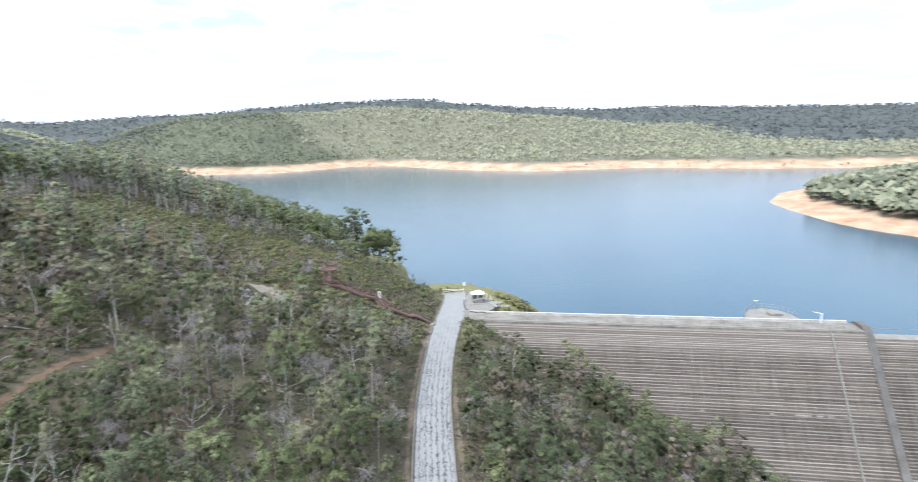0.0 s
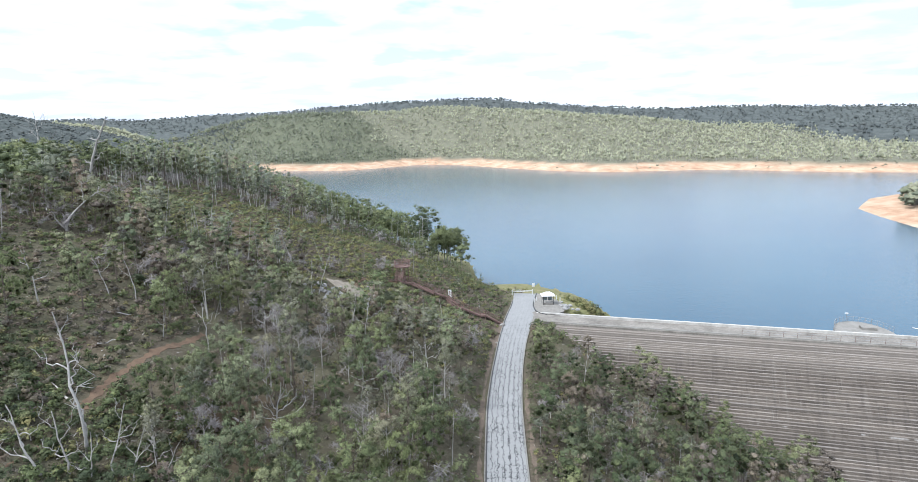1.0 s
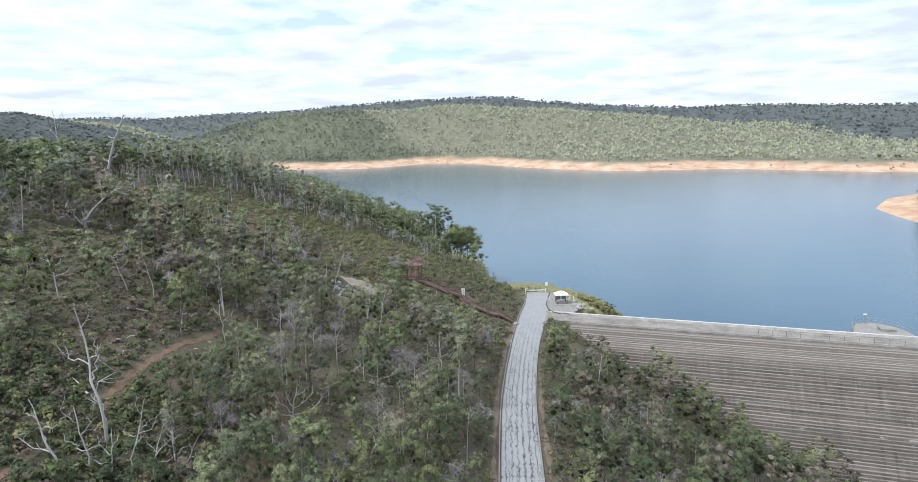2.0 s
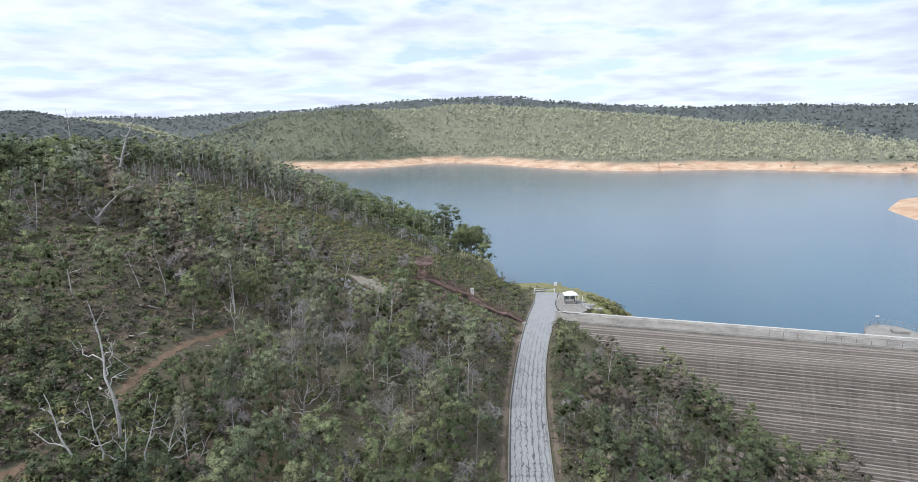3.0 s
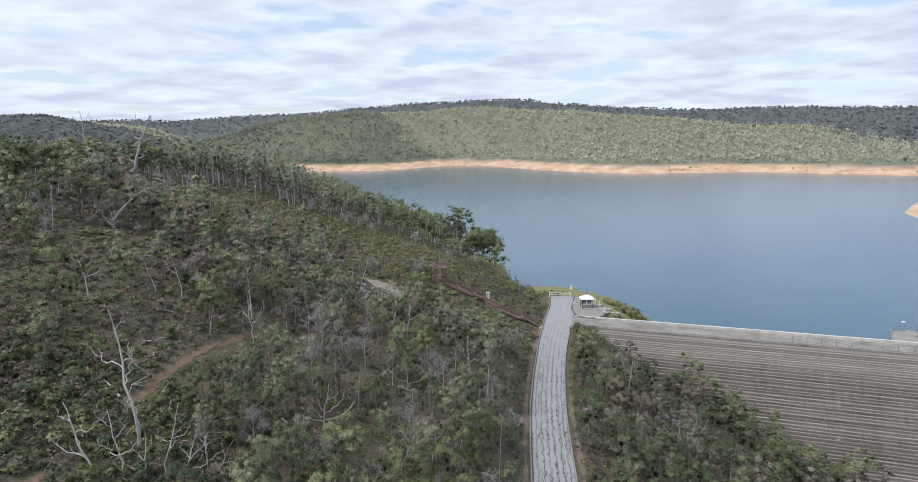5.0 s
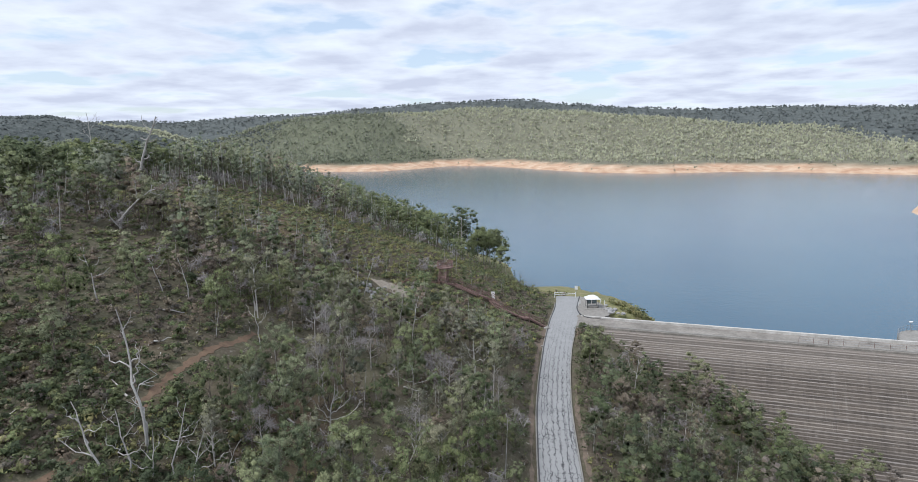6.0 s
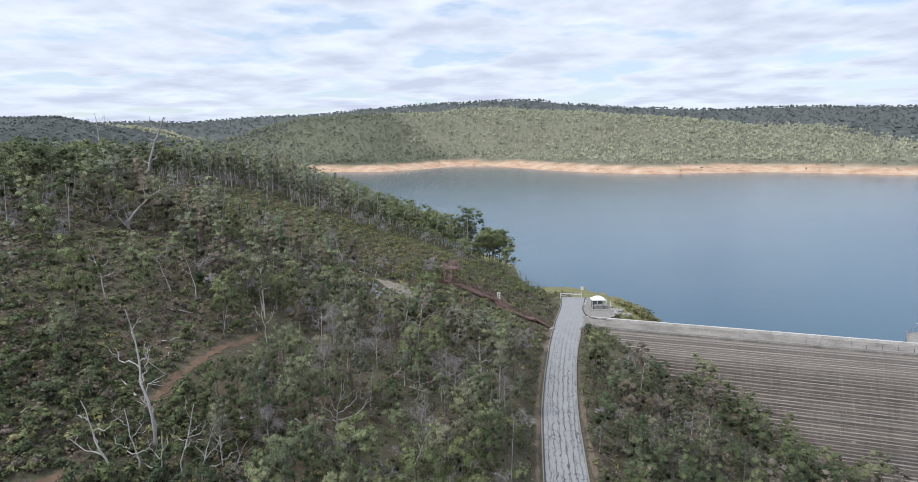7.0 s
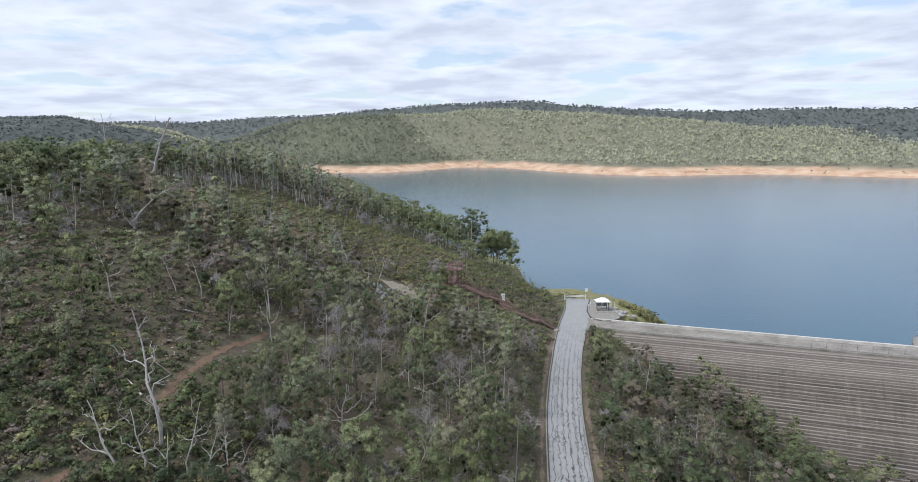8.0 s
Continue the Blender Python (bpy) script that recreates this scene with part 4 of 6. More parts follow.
def plant_things():
    """The trees nearest to the camera's way, each a thing."""
    g = np.random.default_rng(21)
    first = {}
    groups = ((-58, 9, 36, 96, 2.6, "trees on the hillside", (0, 1, 2, 3, 4, 5, 6, 7, 8, 10, 11, 12), (6, 6, 5, 1, 2, 2, 2, 1, 3, 2, 2, 1)),
              (12, 96, 42, 119, 2.7, "trees below the dam", (0, 1, 2, 4, 5, 6, 8, 10, 11, 12), (1, 1, 2, 1, 1, 1, 1, 3, 9, 3)))
    for x0, x1, y0, y1, gap, group, kinds, weights in groups:
        x, y = scatter(x0, x1, y0, y1, gap, g)
        p, z = density(x, y)
        _, rs, _ = away(x, y, ROAD)
        p *= (rs > 0) if x0 < 0 else (rs < 0)
        p *= np.abs(x) < 0.82 * y + 2
        keep = g.uniform(0, 1, len(x)) < p * 0.9
        x, y, z = x[keep], y[keep], z[keep]
        order = np.argsort(np.hypot(x + 8, y - 50) if x0 < 0 else np.hypot(x - 25, y - 80))
        w = np.array(weights, float) / sum(weights)
        for n, i in enumerate(order):
            burnt = math.exp(-((x[i] + 13) / 9) ** 2 - ((y[i] - 66) / 12) ** 2) + math.exp(-((x[i] + 9) / 9) ** 2 - ((y[i] - 86) / 8) ** 2)
            k = int(g.choice(kinds, p=w))
            if x0 < 0 and g.uniform() < 0.75 * burnt:
                k = int(g.choice((4, 5, 6, 6, 8, 8, 12)))
            if (x0 > 0 or x[i] > -24) and y[i] < (92 if x0 > 0 else 58) and g.uniform() < (0.72 if x0 > 0 else 0.5):
                k = int(g.choice((11, 11, 11, 12, 11, 10) if x0 > 0 else (0, 2, 11, 1, 5)))
            if x[i] < -34 and y[i] > 68 and g.uniform() < 0.45:
                k = int(g.choice((7, 11, 11)))
            s = g.uniform(0.5, 0.95) * float(vigour(x[i], y[i]))
            if n < (165 if x0 < 0 else 70):
                plant_one(first, k, group, x[i], y[i], z[i], s, g.uniform(1.05, 1.35), g.uniform(0, 6.28))
            else:
                REST.append((x[i], y[i], z[i], 8.5 * s))
    # tall gums by the water
    for x, y, k, s in ((9.6, 187, 9, 0.9), (-0.6, 194, 9, 1.48), (-3.5, 197, 9, 1.5), (-2.2, 190, 9, 1.25),
                       (-7.0, 194, 9, 0.95), (-10.5, 200, 7, 0.95), (-15.0, 205, 9, 1.0), (-19.0, 215, 7, 0.95), (-24.0, 228, 9, 0.95), (-28, 238, 7, 1.0),
                       (2.6, 177, 13, 1.02), (4.4, 179, 13, 1.08), (6.2, 178, 13, 1.06), (7.6, 180, 13, 1.0), (5.4, 182, 13, 1.1), (9.4, 177.5, 14, 1.08), (0.6, 176, 11, 0.8), (-1.8, 174, 1, 0.8),
                       (17.0, 158, 2, 0.35), (14.5, 150, 11, 0.36), (15.0, 142, 2, 0.38), (12.0, 138, 1, 0.36), (13.2, 132, 2, 0.4), (9.0, 134, 0, 0.38), (-6.8, 114.4, 2, 0.42), (-4.4, 114.0, 0, 0.34), (-8.4, 116.4, 1, 0.4), (-2.6, 119.5, 2, 0.4), (16.6, 136, 2, 0.55),
                       (16.0, 147, 2, 0.35), (17.4, 152, 11, 0.3), (15.2, 126, 2, 0.42), (18.2, 164, 2, 0.3), (16.0, 168, 0, 0.3), (13.5, 160, 2, 0.4), (11.0, 126, 2, 0.4), (17.6, 131, 0, 0.5), (6.5, 128, 5, 0.4), (4.0, 132, 2, 0.45), (7.0, 142, 2, 0.5), (10.0, 150, 0, 0.45), (6.0, 155, 11, 0.45), (9.5, 163, 2, 0.45)):
        plant_one(first, k, "trees by the lake", x, y, ground_z(x, y), s, 1.0, x * 1.7)
    # the edge of the wood along the dam's foot
    for x, y, k, h in ((21.6, 112.0, 11, 3.0), (23.4, 110.8, 11, 3.6), (25.0, 109.6, 2, 3.8), (22.2, 109.2, 2, 3.4), (22.8, 113.6, 11, 2.6), (26.3, 111.4, 2, 3.8), (24.4, 112.6, 11, 3.2), (30.5, 108.4, 12, 4.2), (28.4, 109.8, 11, 3.8), (34.0, 105.6, 11, 4.6), (32.2, 107.0, 5, 4.2), (39.4, 101.4, 0, 8.2), (41.0, 99.8, 1, 7.6),
                       (37.2, 102.6, 2, 6.0), (43.4, 98.4, 2, 7.0), (47.0, 95.4, 4, 9.0), (45.4, 96.2, 11, 7.2), (49.6, 93.4, 5, 6.8), (52.7, 91.0, 11, 6.6), (54.9, 89.4, 10, 8.6),
                       (57.0, 87.4, 2, 8.0), (59.3, 86.0, 1, 9.2), (61.9, 84.0, 12, 8.8), (64.5, 82.0, 11, 8.8), (67.5, 80.0, 5, 9.0),
                       (13.9, 67.9, 10, 6.6), (18.9, 73.3, 10, 6.4), (17.9, 65.7, 10, 7.4), (31.5, 84.9, 10, 7.0), (16.6, 79.5, 5, 5.5), (20.5, 88.0, 12, 5.0)):
        high = (8.0, 7.5, 6.5, 10.0, 7.8, 6.8, 6.4, 11.5, 6.5, 13.0, 7.5, 7.0, 6.0)[k]
        plant_one(first, k, "trees below the dam", x, y, ground_z(x, y), h / high, 1.0, x * 2.9 + y)
    # bushes along the road's edge above the dam's foot
    for n, y in enumerate(np.arange(50, 114.5, 1.5)):
        x = float(np.interp(y, [p[1] for p in ROAD], [p[0] for p in ROAD])) + 4.0 + 0.6 * math.sin(n * 2.4)
        plant_one(first, (2, 11, 11, 2, 12)[n % 5], "trees below the dam", x, y, ground_z(x, y), 0.32 + 0.1 * math.sin(n * 1.7), 1.0, n * 1.3)
    # low bushes along the road's other edge
    for n, y in enumerate(np.arange(50, 112, 2.1)):
        x = float(np.interp(y, [p[1] for p in ROAD], [p[0] for p in ROAD])) - 4.2 + 0.5 * math.sin(n * 2.1)
        plant_one(first, (2, 11, 2, 12)[n % 4], "trees on the hillside", x, y, ground_z(x, y), 0.2 + 0.07 * math.sin(n * 1.9), 1.0, n * 1.7)
    # bushes on the grassy bank
    for x, y, s in ((36.6, 126.0, 0.50), (35.8, 128.6, 0.46), (34.8, 131.2, 0.38), (34.0, 134.4, 0.28), (37.2, 123.6, 0.52), (33.4, 138.0, 0.24), (35.0, 125.2, 0.36), (36.4, 121.8, 0.42),
                    (38.0, 121.6, 0.44), (33.2, 128.6, 0.2), (32.6, 144.0, 0.22), (38.2, 125.2, 0.5)):
        plant_one(first, 2, "bushes on the bank", x, y, ground_z(x, y) - 0.5 * s, s, 0.85, x * 2.3)


plant_things()


def template(seed, n, size, tall, wide, base, slim=0.62, lumps=5, span=(0.2, 0.85)):
    """A simple crown of about n sprays, one metre tall, to be joined by the thousand."""
    g = np.random.default_rng(seed)
    centres, radii = [], []
    for k in range(lumps):
        a = k * 2.4 + g.uniform(0, 1)
        w = wide * g.uniform(0.15, 0.75)
        centres.append(np.array([np.cos(a) * w, np.sin(a) * w, base + (tall - base) * g.uniform(*span)]))
        radii.append(wide * g.uniform(0.26, 0.50) * min(1.0, 1.15 - 0.025 * lumps))
    if slim < 0.1:
        pts, outs = zip(*[clump_points(c, r, n // lumps, g) for c, r in zip(centres, radii)])
        return sprays(np.concatenate(pts), np.concatenate(outs), size, g, 0.0, slim)
    return crown_of(centres, radii, n, size, g, 0.2, slim)


def pole_crown(seed, n, size, wide, base, lumps):
    """A narrow crown of clumps up a tall stem, one metre tall."""
    g = np.random.default_rng(seed)
    up = base + (0.94 - base) * (np.arange(lumps) + g.uniform(0, 0.8, lumps)) / lumps
    a = np.arange(lumps) * 2.4 + g.uniform(0, 1, lumps)
    w = wide * g.uniform(0.2, 0.9, lumps)
    return crown_of(np.stack([np.cos(a) * w, np.sin(a) * w, up], 1), wide * g.uniform(0.42, 0.8, lumps), n, size, g, 0.3, 0.6)


def stand(name, label, category, x, y, z, heights, templates, leaf, g, smooth=False):
    """Many trees or shrubs in one mesh."""
    n = len(x)
    which = g.integers(0, len(templates), n)
    vs, tints, fs, ns, count = [], [], [], [], 0
    turn = g.uniform(0, 6.283, n)
    tone = g.uniform(0, 1, n)
    for t, (tv, tf, *soft) in enumerate(templates):
        i = np.nonzero(which == t)[0]
        c, s = np.cos(turn[i])[:, None], np.sin(turn[i])[:, None]
        v = np.stack([tv[None, :, 0] * c - tv[None, :, 1] * s, tv[None, :, 0] * s + tv[None, :, 1] * c, np.repeat(tv[None, :, 2], len(i), 0)], -1)
        v = v * heights[i][:, None, None] + np.stack([x[i], y[i], z[i]], -1)[:, None]
        f = tf[None] + (np.arange(len(i)) * len(tv))[:, None, None] + count
        vs.append(v.reshape(-1, 3))
        fs.append(f.reshape(-1, tf.shape[1]))
        tints.append(np.repeat(tone[i], len(tv)))
        count += len(i) * len(tv)
        for q in soft:
            ns.append(np.stack([q[None, :, 0] * c - q[None, :, 1] * s, q[None, :, 0] * s + q[None, :, 1] * c, np.repeat(q[None, :, 2], len(i), 0)], -1).reshape(-1, 3))
    me = mesh_of(name, np.concatenate(vs), [np.concatenate(fs)], leaf, tint=np.concatenate(tints), smooth=smooth or bool(ns), normals=np.concatenate(ns) if ns else None)
    return tagged(part(name, me), label, category, kind="stuff")


def trunks_of(name, label, x, y, z, heights, g, mat, r=0.02, reach=0.7, tilt=0.07):
    """Thin three-sided trunks in one mesh."""
    n = len(x)
    a = np.arange(3) * 2.094
    lean = g.normal(0, tilt, (n, 2)) * heights[:, None]
    foot = np.stack([x, y, z - 0.5], -1)[:, None] + np.stack([np.cos(a), np.sin(a), 0 * a], -1)[None] * (r * heights)[:, None, None]
    head = np.stack([x + lean[:, 0], y + lean[:, 1], z + heights * reach], -1)[:, None] + np.stack([np.cos(a), np.sin(a), 0 * a], -1)[None] * (0.4 * r * heights)[:, None, None]
    v = np.concatenate([foot, head], 1).reshape(-1, 3)
    b = np.arange(n)[:, None] * 6
    f = np.concatenate([np.stack([b[:, 0] + j, b[:, 0] + (j + 1) % 3, b[:, 0] + 3 + (j + 1) % 3, b[:, 0] + 3 + j], -1) for j in range(3)])
    tagged(part(name, mesh_of(name, v, [f], mat, smooth=True)), label, "tree trunks", kind="stuff")


def plant_hill():
    """The rest of the near hill, behind the single trees."""
    g = np.random.default_rng(31)
    x, y = scatter(-150, 20, 34, 330, 3.2, g)
    p, z = density(x, y)
    _, rs, _ = away(x, y, ROAD)
    d, s, _ = away(x, y, FOOT)
    dn, _, _ = away(x, y, SHORE_NEAR)
    p *= ((s > 0) | (dn < 40)) & ~((x > -58) & (x < 9) & (y < 96))
    p *= np.abs(x) < y * 0.80 + 6
    keep = g.uniform(0, 1, len(x)) < p * np.where(x < -0.5 * y, 0.84, 0.88)
    x, y, z = x[keep], y[keep], z[keep]
    h = g.uniform(5.5, 10.5, len(x)) * (1 + 0.30 * ease(away(x, y, SHORE_NEAR)[0], 60, 25))
    low_side = ease(x - 2 + 0.12 * (y - 120), -3, 2) * ease(y, 112, 120) * ease(y, 215, 200)
    h = h * (1 - 0.48 * low_side)
    h = h * vigour(x, y) * (1 - 0.2 * ease(x + 0.5 * y, 4, -8))
    rx, ry, rz, rh = np.array(REST).T
    full = [template(240 + k, 420, 0.0125, 1.0, 0.19 + 0.04 * (k % 3), 0.25, 0.6, 11) for k in range(4)] + [pole_crown(250 + k, 380, 0.012, 0.12, 0.28, 11) for k in range(3)]
    pick = g.uniform(0, 1, len(rx)) + 0.25 * rolls(rx, ry, 25, 4.0)
    east = rx > 8
    for side, lo, hi, leaf, label in ((~east, -9, 0.5, LEAF_REGROWTH, "green eucalyptus trees standing close together"), (~east, 0.5, 0.82, LEAF_GREY, "grey-green eucalyptus trees standing close together"),
                                      (~east, 0.82, 9, LEAF_DRY, "dry brownish trees standing among green ones"), (east, -9, 0.6, LEAF_DARK, "dark green trees standing close together below the dam"),
                                      (east, 0.6, 0.85, LEAF_GREEN, "green trees standing close together below the dam"), (east, 0.85, 9, LEAF_DRY, "brownish-grey trees standing below the dam")):
        k = side & (pick >= lo) & (pick < hi)
        stand("close_forest", label, "forest", rx[k], ry[k], rz[k], rh[k] * 1.15, full, leaf, g)
    trunks_of("close_trunks", "slender grey trunks between the crowns", rx, ry, rz, rh, g, BARK, 0.011, 0.85)
    wet = away(x, y, SHORE_NEAR)[0] < 62
    edge = [template(260 + k, 170, 0.020, 1.0, 0.19 + 0.03 * (k % 3), 0.12, 0.62, 8, (0.1, 0.9)) for k in range(4)] + [pole_crown(266 + k, 170, 0.019, 0.12, 0.3, 8) for k in range(4)]
    stand("edge_forest", "green eucalyptus trees along the water's edge", "forest", x[wet], y[wet], z[wet], h[wet], edge, LEAF_GREEN, g)
    pale = g.uniform(0, 1, wet.sum()) < 0.5
    trunks_of("edge_trunks", "slender pale trunks along the water's edge", x[wet][pale], y[wet][pale], z[wet][pale], h[wet][pale], g, BARK_PALE, 0.012, 0.8)
    trunks_of("edge_trunks", "slender dark trunks along the water's edge", x[wet][~pale], y[wet][~pale], z[wet][~pale], h[wet][~pale], g, BARK, 0.012, 0.8)
    x, y, z, h = x[~wet], y[~wet], z[~wet], h[~wet]
    # broad crowns on the upper slope, narrow regrowth on the open side
    dome = [template(40 + k, 250, 0.022, 1.0, 0.24 + 0.04 * (k % 3), 0.40, 0.62, 15, (0.1, 0.92)) for k in range(5)]
    pole = [pole_crown(50 + k, 125, 0.022, 0.10 + 0.02 * (k % 3), 0.30 + 0.05 * (k % 2), 9) for k in range(6)]
    upper = x + 0.52 * y < 6 * rolls(x, y, 30, 2.0)
    tone = g.uniform(0, 1, len(x)) + 0.2 * rolls(x, y, 40, 6.0)
    for zone, shapes, kinds in ((upper, dome, ((-9, 0.48, LEAF_DARK, "dense dark green eucalyptus forest on the upper slope"), (0.48, 0.86, LEAF_GREEN, "dense green eucalyptus forest on the upper slope"),
                                               (0.86, 9, LEAF_BLUE, "dull grey-green eucalyptus trees on the upper slope"))),
                                (~upper, pole, ((-9, 0.40, LEAF_REGROWTH, "slender green eucalyptus regrowth on the hillside"), (0.40, 0.75, LEAF_BLUE, "slender grey-green eucalyptus regrowth on the hillside"),
                                                (0.75, 0.92, LEAF_GREY, "slender olive eucalyptus regrowth on the hillside"), (0.92, 9, LEAF_DRY, "dry brownish regrowth on the hillside")))):
        for lo, hi, leaf, label in kinds:
            k = zone & (tone >= lo) & (tone < hi)
            stand("hill_forest", label, "forest", x[k], y[k], z[k], h[k], shapes, leaf, g)
    pale = g.uniform(0, 1, len(x)) < 0.5
    trunks_of("hill_trunks", "slender dark trunks of the hillside forest", x[~pale], y[~pale], z[~pale], h[~pale], g, BARK, 0.012, 0.75)
    trunks_of("hill_trunks", "slender pale trunks of the hillside forest", x[pale], y[pale], z[pale], h[pale], g, BARK_PALE, 0.010, 0.8)
    # bleached dead trunks left standing
    x, y = scatter(-58, 4, 52, 138, 3.4, g)
    p, z = density(x, y)
    keep = (p > 0.3) & (g.uniform(0, 1, len(x)) < 0.34 + 0.3 * rolls(x, y, 33, 2.0)) & (np.abs(x) < 0.8 * y)
    trunks_of("dead_trunks", "slender bleached dead trunks standing among the trees", x[keep], y[keep], z[keep], 2.0 + 6.0 * g.uniform(0, 1, keep.sum()) ** 1.5, g, DEADWOOD, 0.012, 1.0, 0.16)
    far = [lumps_of(60 + k, 3, 0.30, 1.0, 0.25, 14, 0.095) for k in range(5)]
    x, y = scatter(-420, 0, 330, 1020, 7.0, g)
    p, z = density(x, y)
    keep = (g.uniform(0, 1, len(x)) < p * 0.9) & (x < -0.2 * y + 40)
    x, y, z = x[keep], y[keep], z[keep]
    stand("shore_forest", "eucalyptus forest along the lake's edge", "forest", x, y, z, g.uniform(6, 10.5, len(x)), far, LEAF_SLOPE, g)


plant_hill()


def plant_far():
    """Woods on the far banks and ridges."""
    g = np.random.default_rng(51)
    low = [lumps_of(70 + k, 2, 0.30, 1.0, 0.1, 4, 0.12, 1.45) for k in range(8)]
    dot = [lumps_of(170 + k, 1, 0.55, 0.95, 0.05, 3, 0.22, 1.0) for k in range(5)]
    n = 60000
    x, y = g.uniform(-800, 1500, n), g.uniform(520, 1480, n)
    p, z = density(x, y)
    front = (away(x, y, SHORE_FAR)[0] < ridge_edge(x, y) + 60 + g.normal(0, 25, n)) & (x > -0.86 * y - 20) & (x < 1.1 * y)
    keep = (g.uniform(0, 1, n) < p * (0.72 + 0.25 * rolls(x, y, 90, 3.0))) & front & (z > -2) & ~((away(x, y, RIDGES[2])[0] < 240) & (x < -500))
    x, y, z = x[keep], y[keep], z[keep]
    h = 4.5 + 8.0 * g.uniform(0, 1, len(x)) ** 1.5
    # sunlit and cloud-shaded parts of one forest, told apart by leaf colour
    west = cloud_shade(x, y) + g.normal(0, 0.22, len(x)) > 0.5
    stand("far_forest", "eucalyptus forest on the far slope, sunlight painted into its pale olive leaves", "forest", x[~west], y[~west], z[~west], h[~west], low, LEAF_FAR_SUNLIT, g, True)
    stand("far_forest", "eucalyptus forest on the far slope, cloud shade painted into its dark green leaves", "forest", x[west], y[west], z[west], h[west], low, LEAF_SLOPE, g, True)
    k = (g.uniform(0, 1, len(x)) < 0.24 + 0.14 * rolls(x, y, 120, 5.0))
    trunks_of("far_trunks", "pale trunks in the far forest", x[k], y[k], z[k], h[k] * 1.2, g, BARK_PALE, 0.026, 1.0)
    n = 20000
    x, y = g.uniform(-2600, 3000, n), g.uniform(500, 3100, n)
    z, _ = land(x, y)
    keep = (x > -0.9 * y - 60) & (x < 1.1 * y) & (away(x, y, SHORE_FAR)[0] > ridge_edge(x, y)) & (away(x, y, SHORE_NEAR)[0] > 250) & (z > np.where(x < -200, -3, 10))
    keep &= (away(x, y, RIDGES[1])[0] < 700) | (y < 1900) & (x < -300) | (x > 450) & (y < 1900)
    x, y, z = x[keep], y[keep], z[keep]
    h = g.uniform(5.5, 11.5, len(x))
    n = 17000
    x2, y2 = g.uniform(-1500, -380, n), g.uniform(860, 1420, n)
    z2, _ = land(x2, y2)
    k2 = (z2 > 10) & (away(x2, y2, RIDGES[2])[0] < 220) & (x2 > -0.9 * y2)
    x, y, z, h = np.append(x, x2[k2]), np.append(y, y2[k2]), np.append(z, z2[k2]), np.append(h, g.uniform(0.8, 4.2, k2.sum()))
    x2, y2 = g.uniform(-1050, -450, 2600), g.uniform(1450, 1780, 2600)
    z2 = land(x2, y2)[0]
    x, y, z, h = np.append(x, x2), np.append(y, y2), np.append(z, z2), np.append(h, g.uniform(4, 8, 2600))
    # the sunlit strip: its light is put into the pale leaf colour
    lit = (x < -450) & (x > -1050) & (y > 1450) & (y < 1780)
    stand("ridge_forest", "forest on the distant ridges, cloud shade and haze painted into its dark leaves", "forest", x[~lit], y[~lit], z[~lit] - 4, h[~lit] + 3, dot, LEAF_RIDGE_HAZY, g, True)
    stand("valley_forest", "forest in the distant side valley, sunlight painted into its pale leaves", "forest", x[lit], y[lit], z[lit] - 3, h[lit] + 2, dot, LEAF_FAR_SUNLIT, g, True)
    bushy = [lumps_of(90 + k, 4, 0.36, 1.0, 0.05, 16, 0.09, 0.9) for k in range(6)]
    x, y = scatter(225, 560, 100, 480, 4.0, g, 0.7)
    off = away(x, y, SHORE_EAST)[0]
    keep = ~inside(x, y, LAKE_RING) & (off > 20 + 4 * rolls(x, y, 60)) & (off < 130) & (away(x, y, SHORE_NEAR)[0] > 60) & (g.uniform(0, 1, len(x)) < 0.88)
    x, y = x[keep], y[keep]
    z = land(x, y)[0]
    pale = g.uniform(0, 1, len(x)) + 0.3 * rolls(x, y, 50, 2.0) > 0.55
    h = g.uniform(5, 11, len(x))
    stand("point_forest", "green eucalyptus forest on the point", "forest", x[~pale], y[~pale], z[~pale], h[~pale], bushy, LEAF_SLOPE, g, True)
    # shares the far leaf colour that has sunlight painted in
    stand("point_forest", "pale olive eucalyptus forest on the point", "forest", x[pale], y[pale], z[pale], h[pale], bushy, LEAF_FAR_SUNLIT, g, True)


plant_far()


def plant_beach():
    """Stray bushes on the bare banks."""
    g = np.random.default_rng(57)
    bush = [lumps_of(300 + k, 2, 0.6, 0.9, 0.0, 8, 0.16) for k in range(3)]
    x, y = scatter(-380, 600, 560, 1100, 13.0, g)
    z, beach = land(x, y)
    keep = (beach > 0.4) & (z > LAKE + 1.0) & (g.uniform(0, 1, len(x)) < 0.22)
    stand("beach_bushes", "dark bushes scattered on the sandy bank", "bushes", x[keep], y[keep], z[keep], g.uniform(1.5, 4.5, keep.sum()), bush, LEAF_SLOPE, g)


plant_beach()


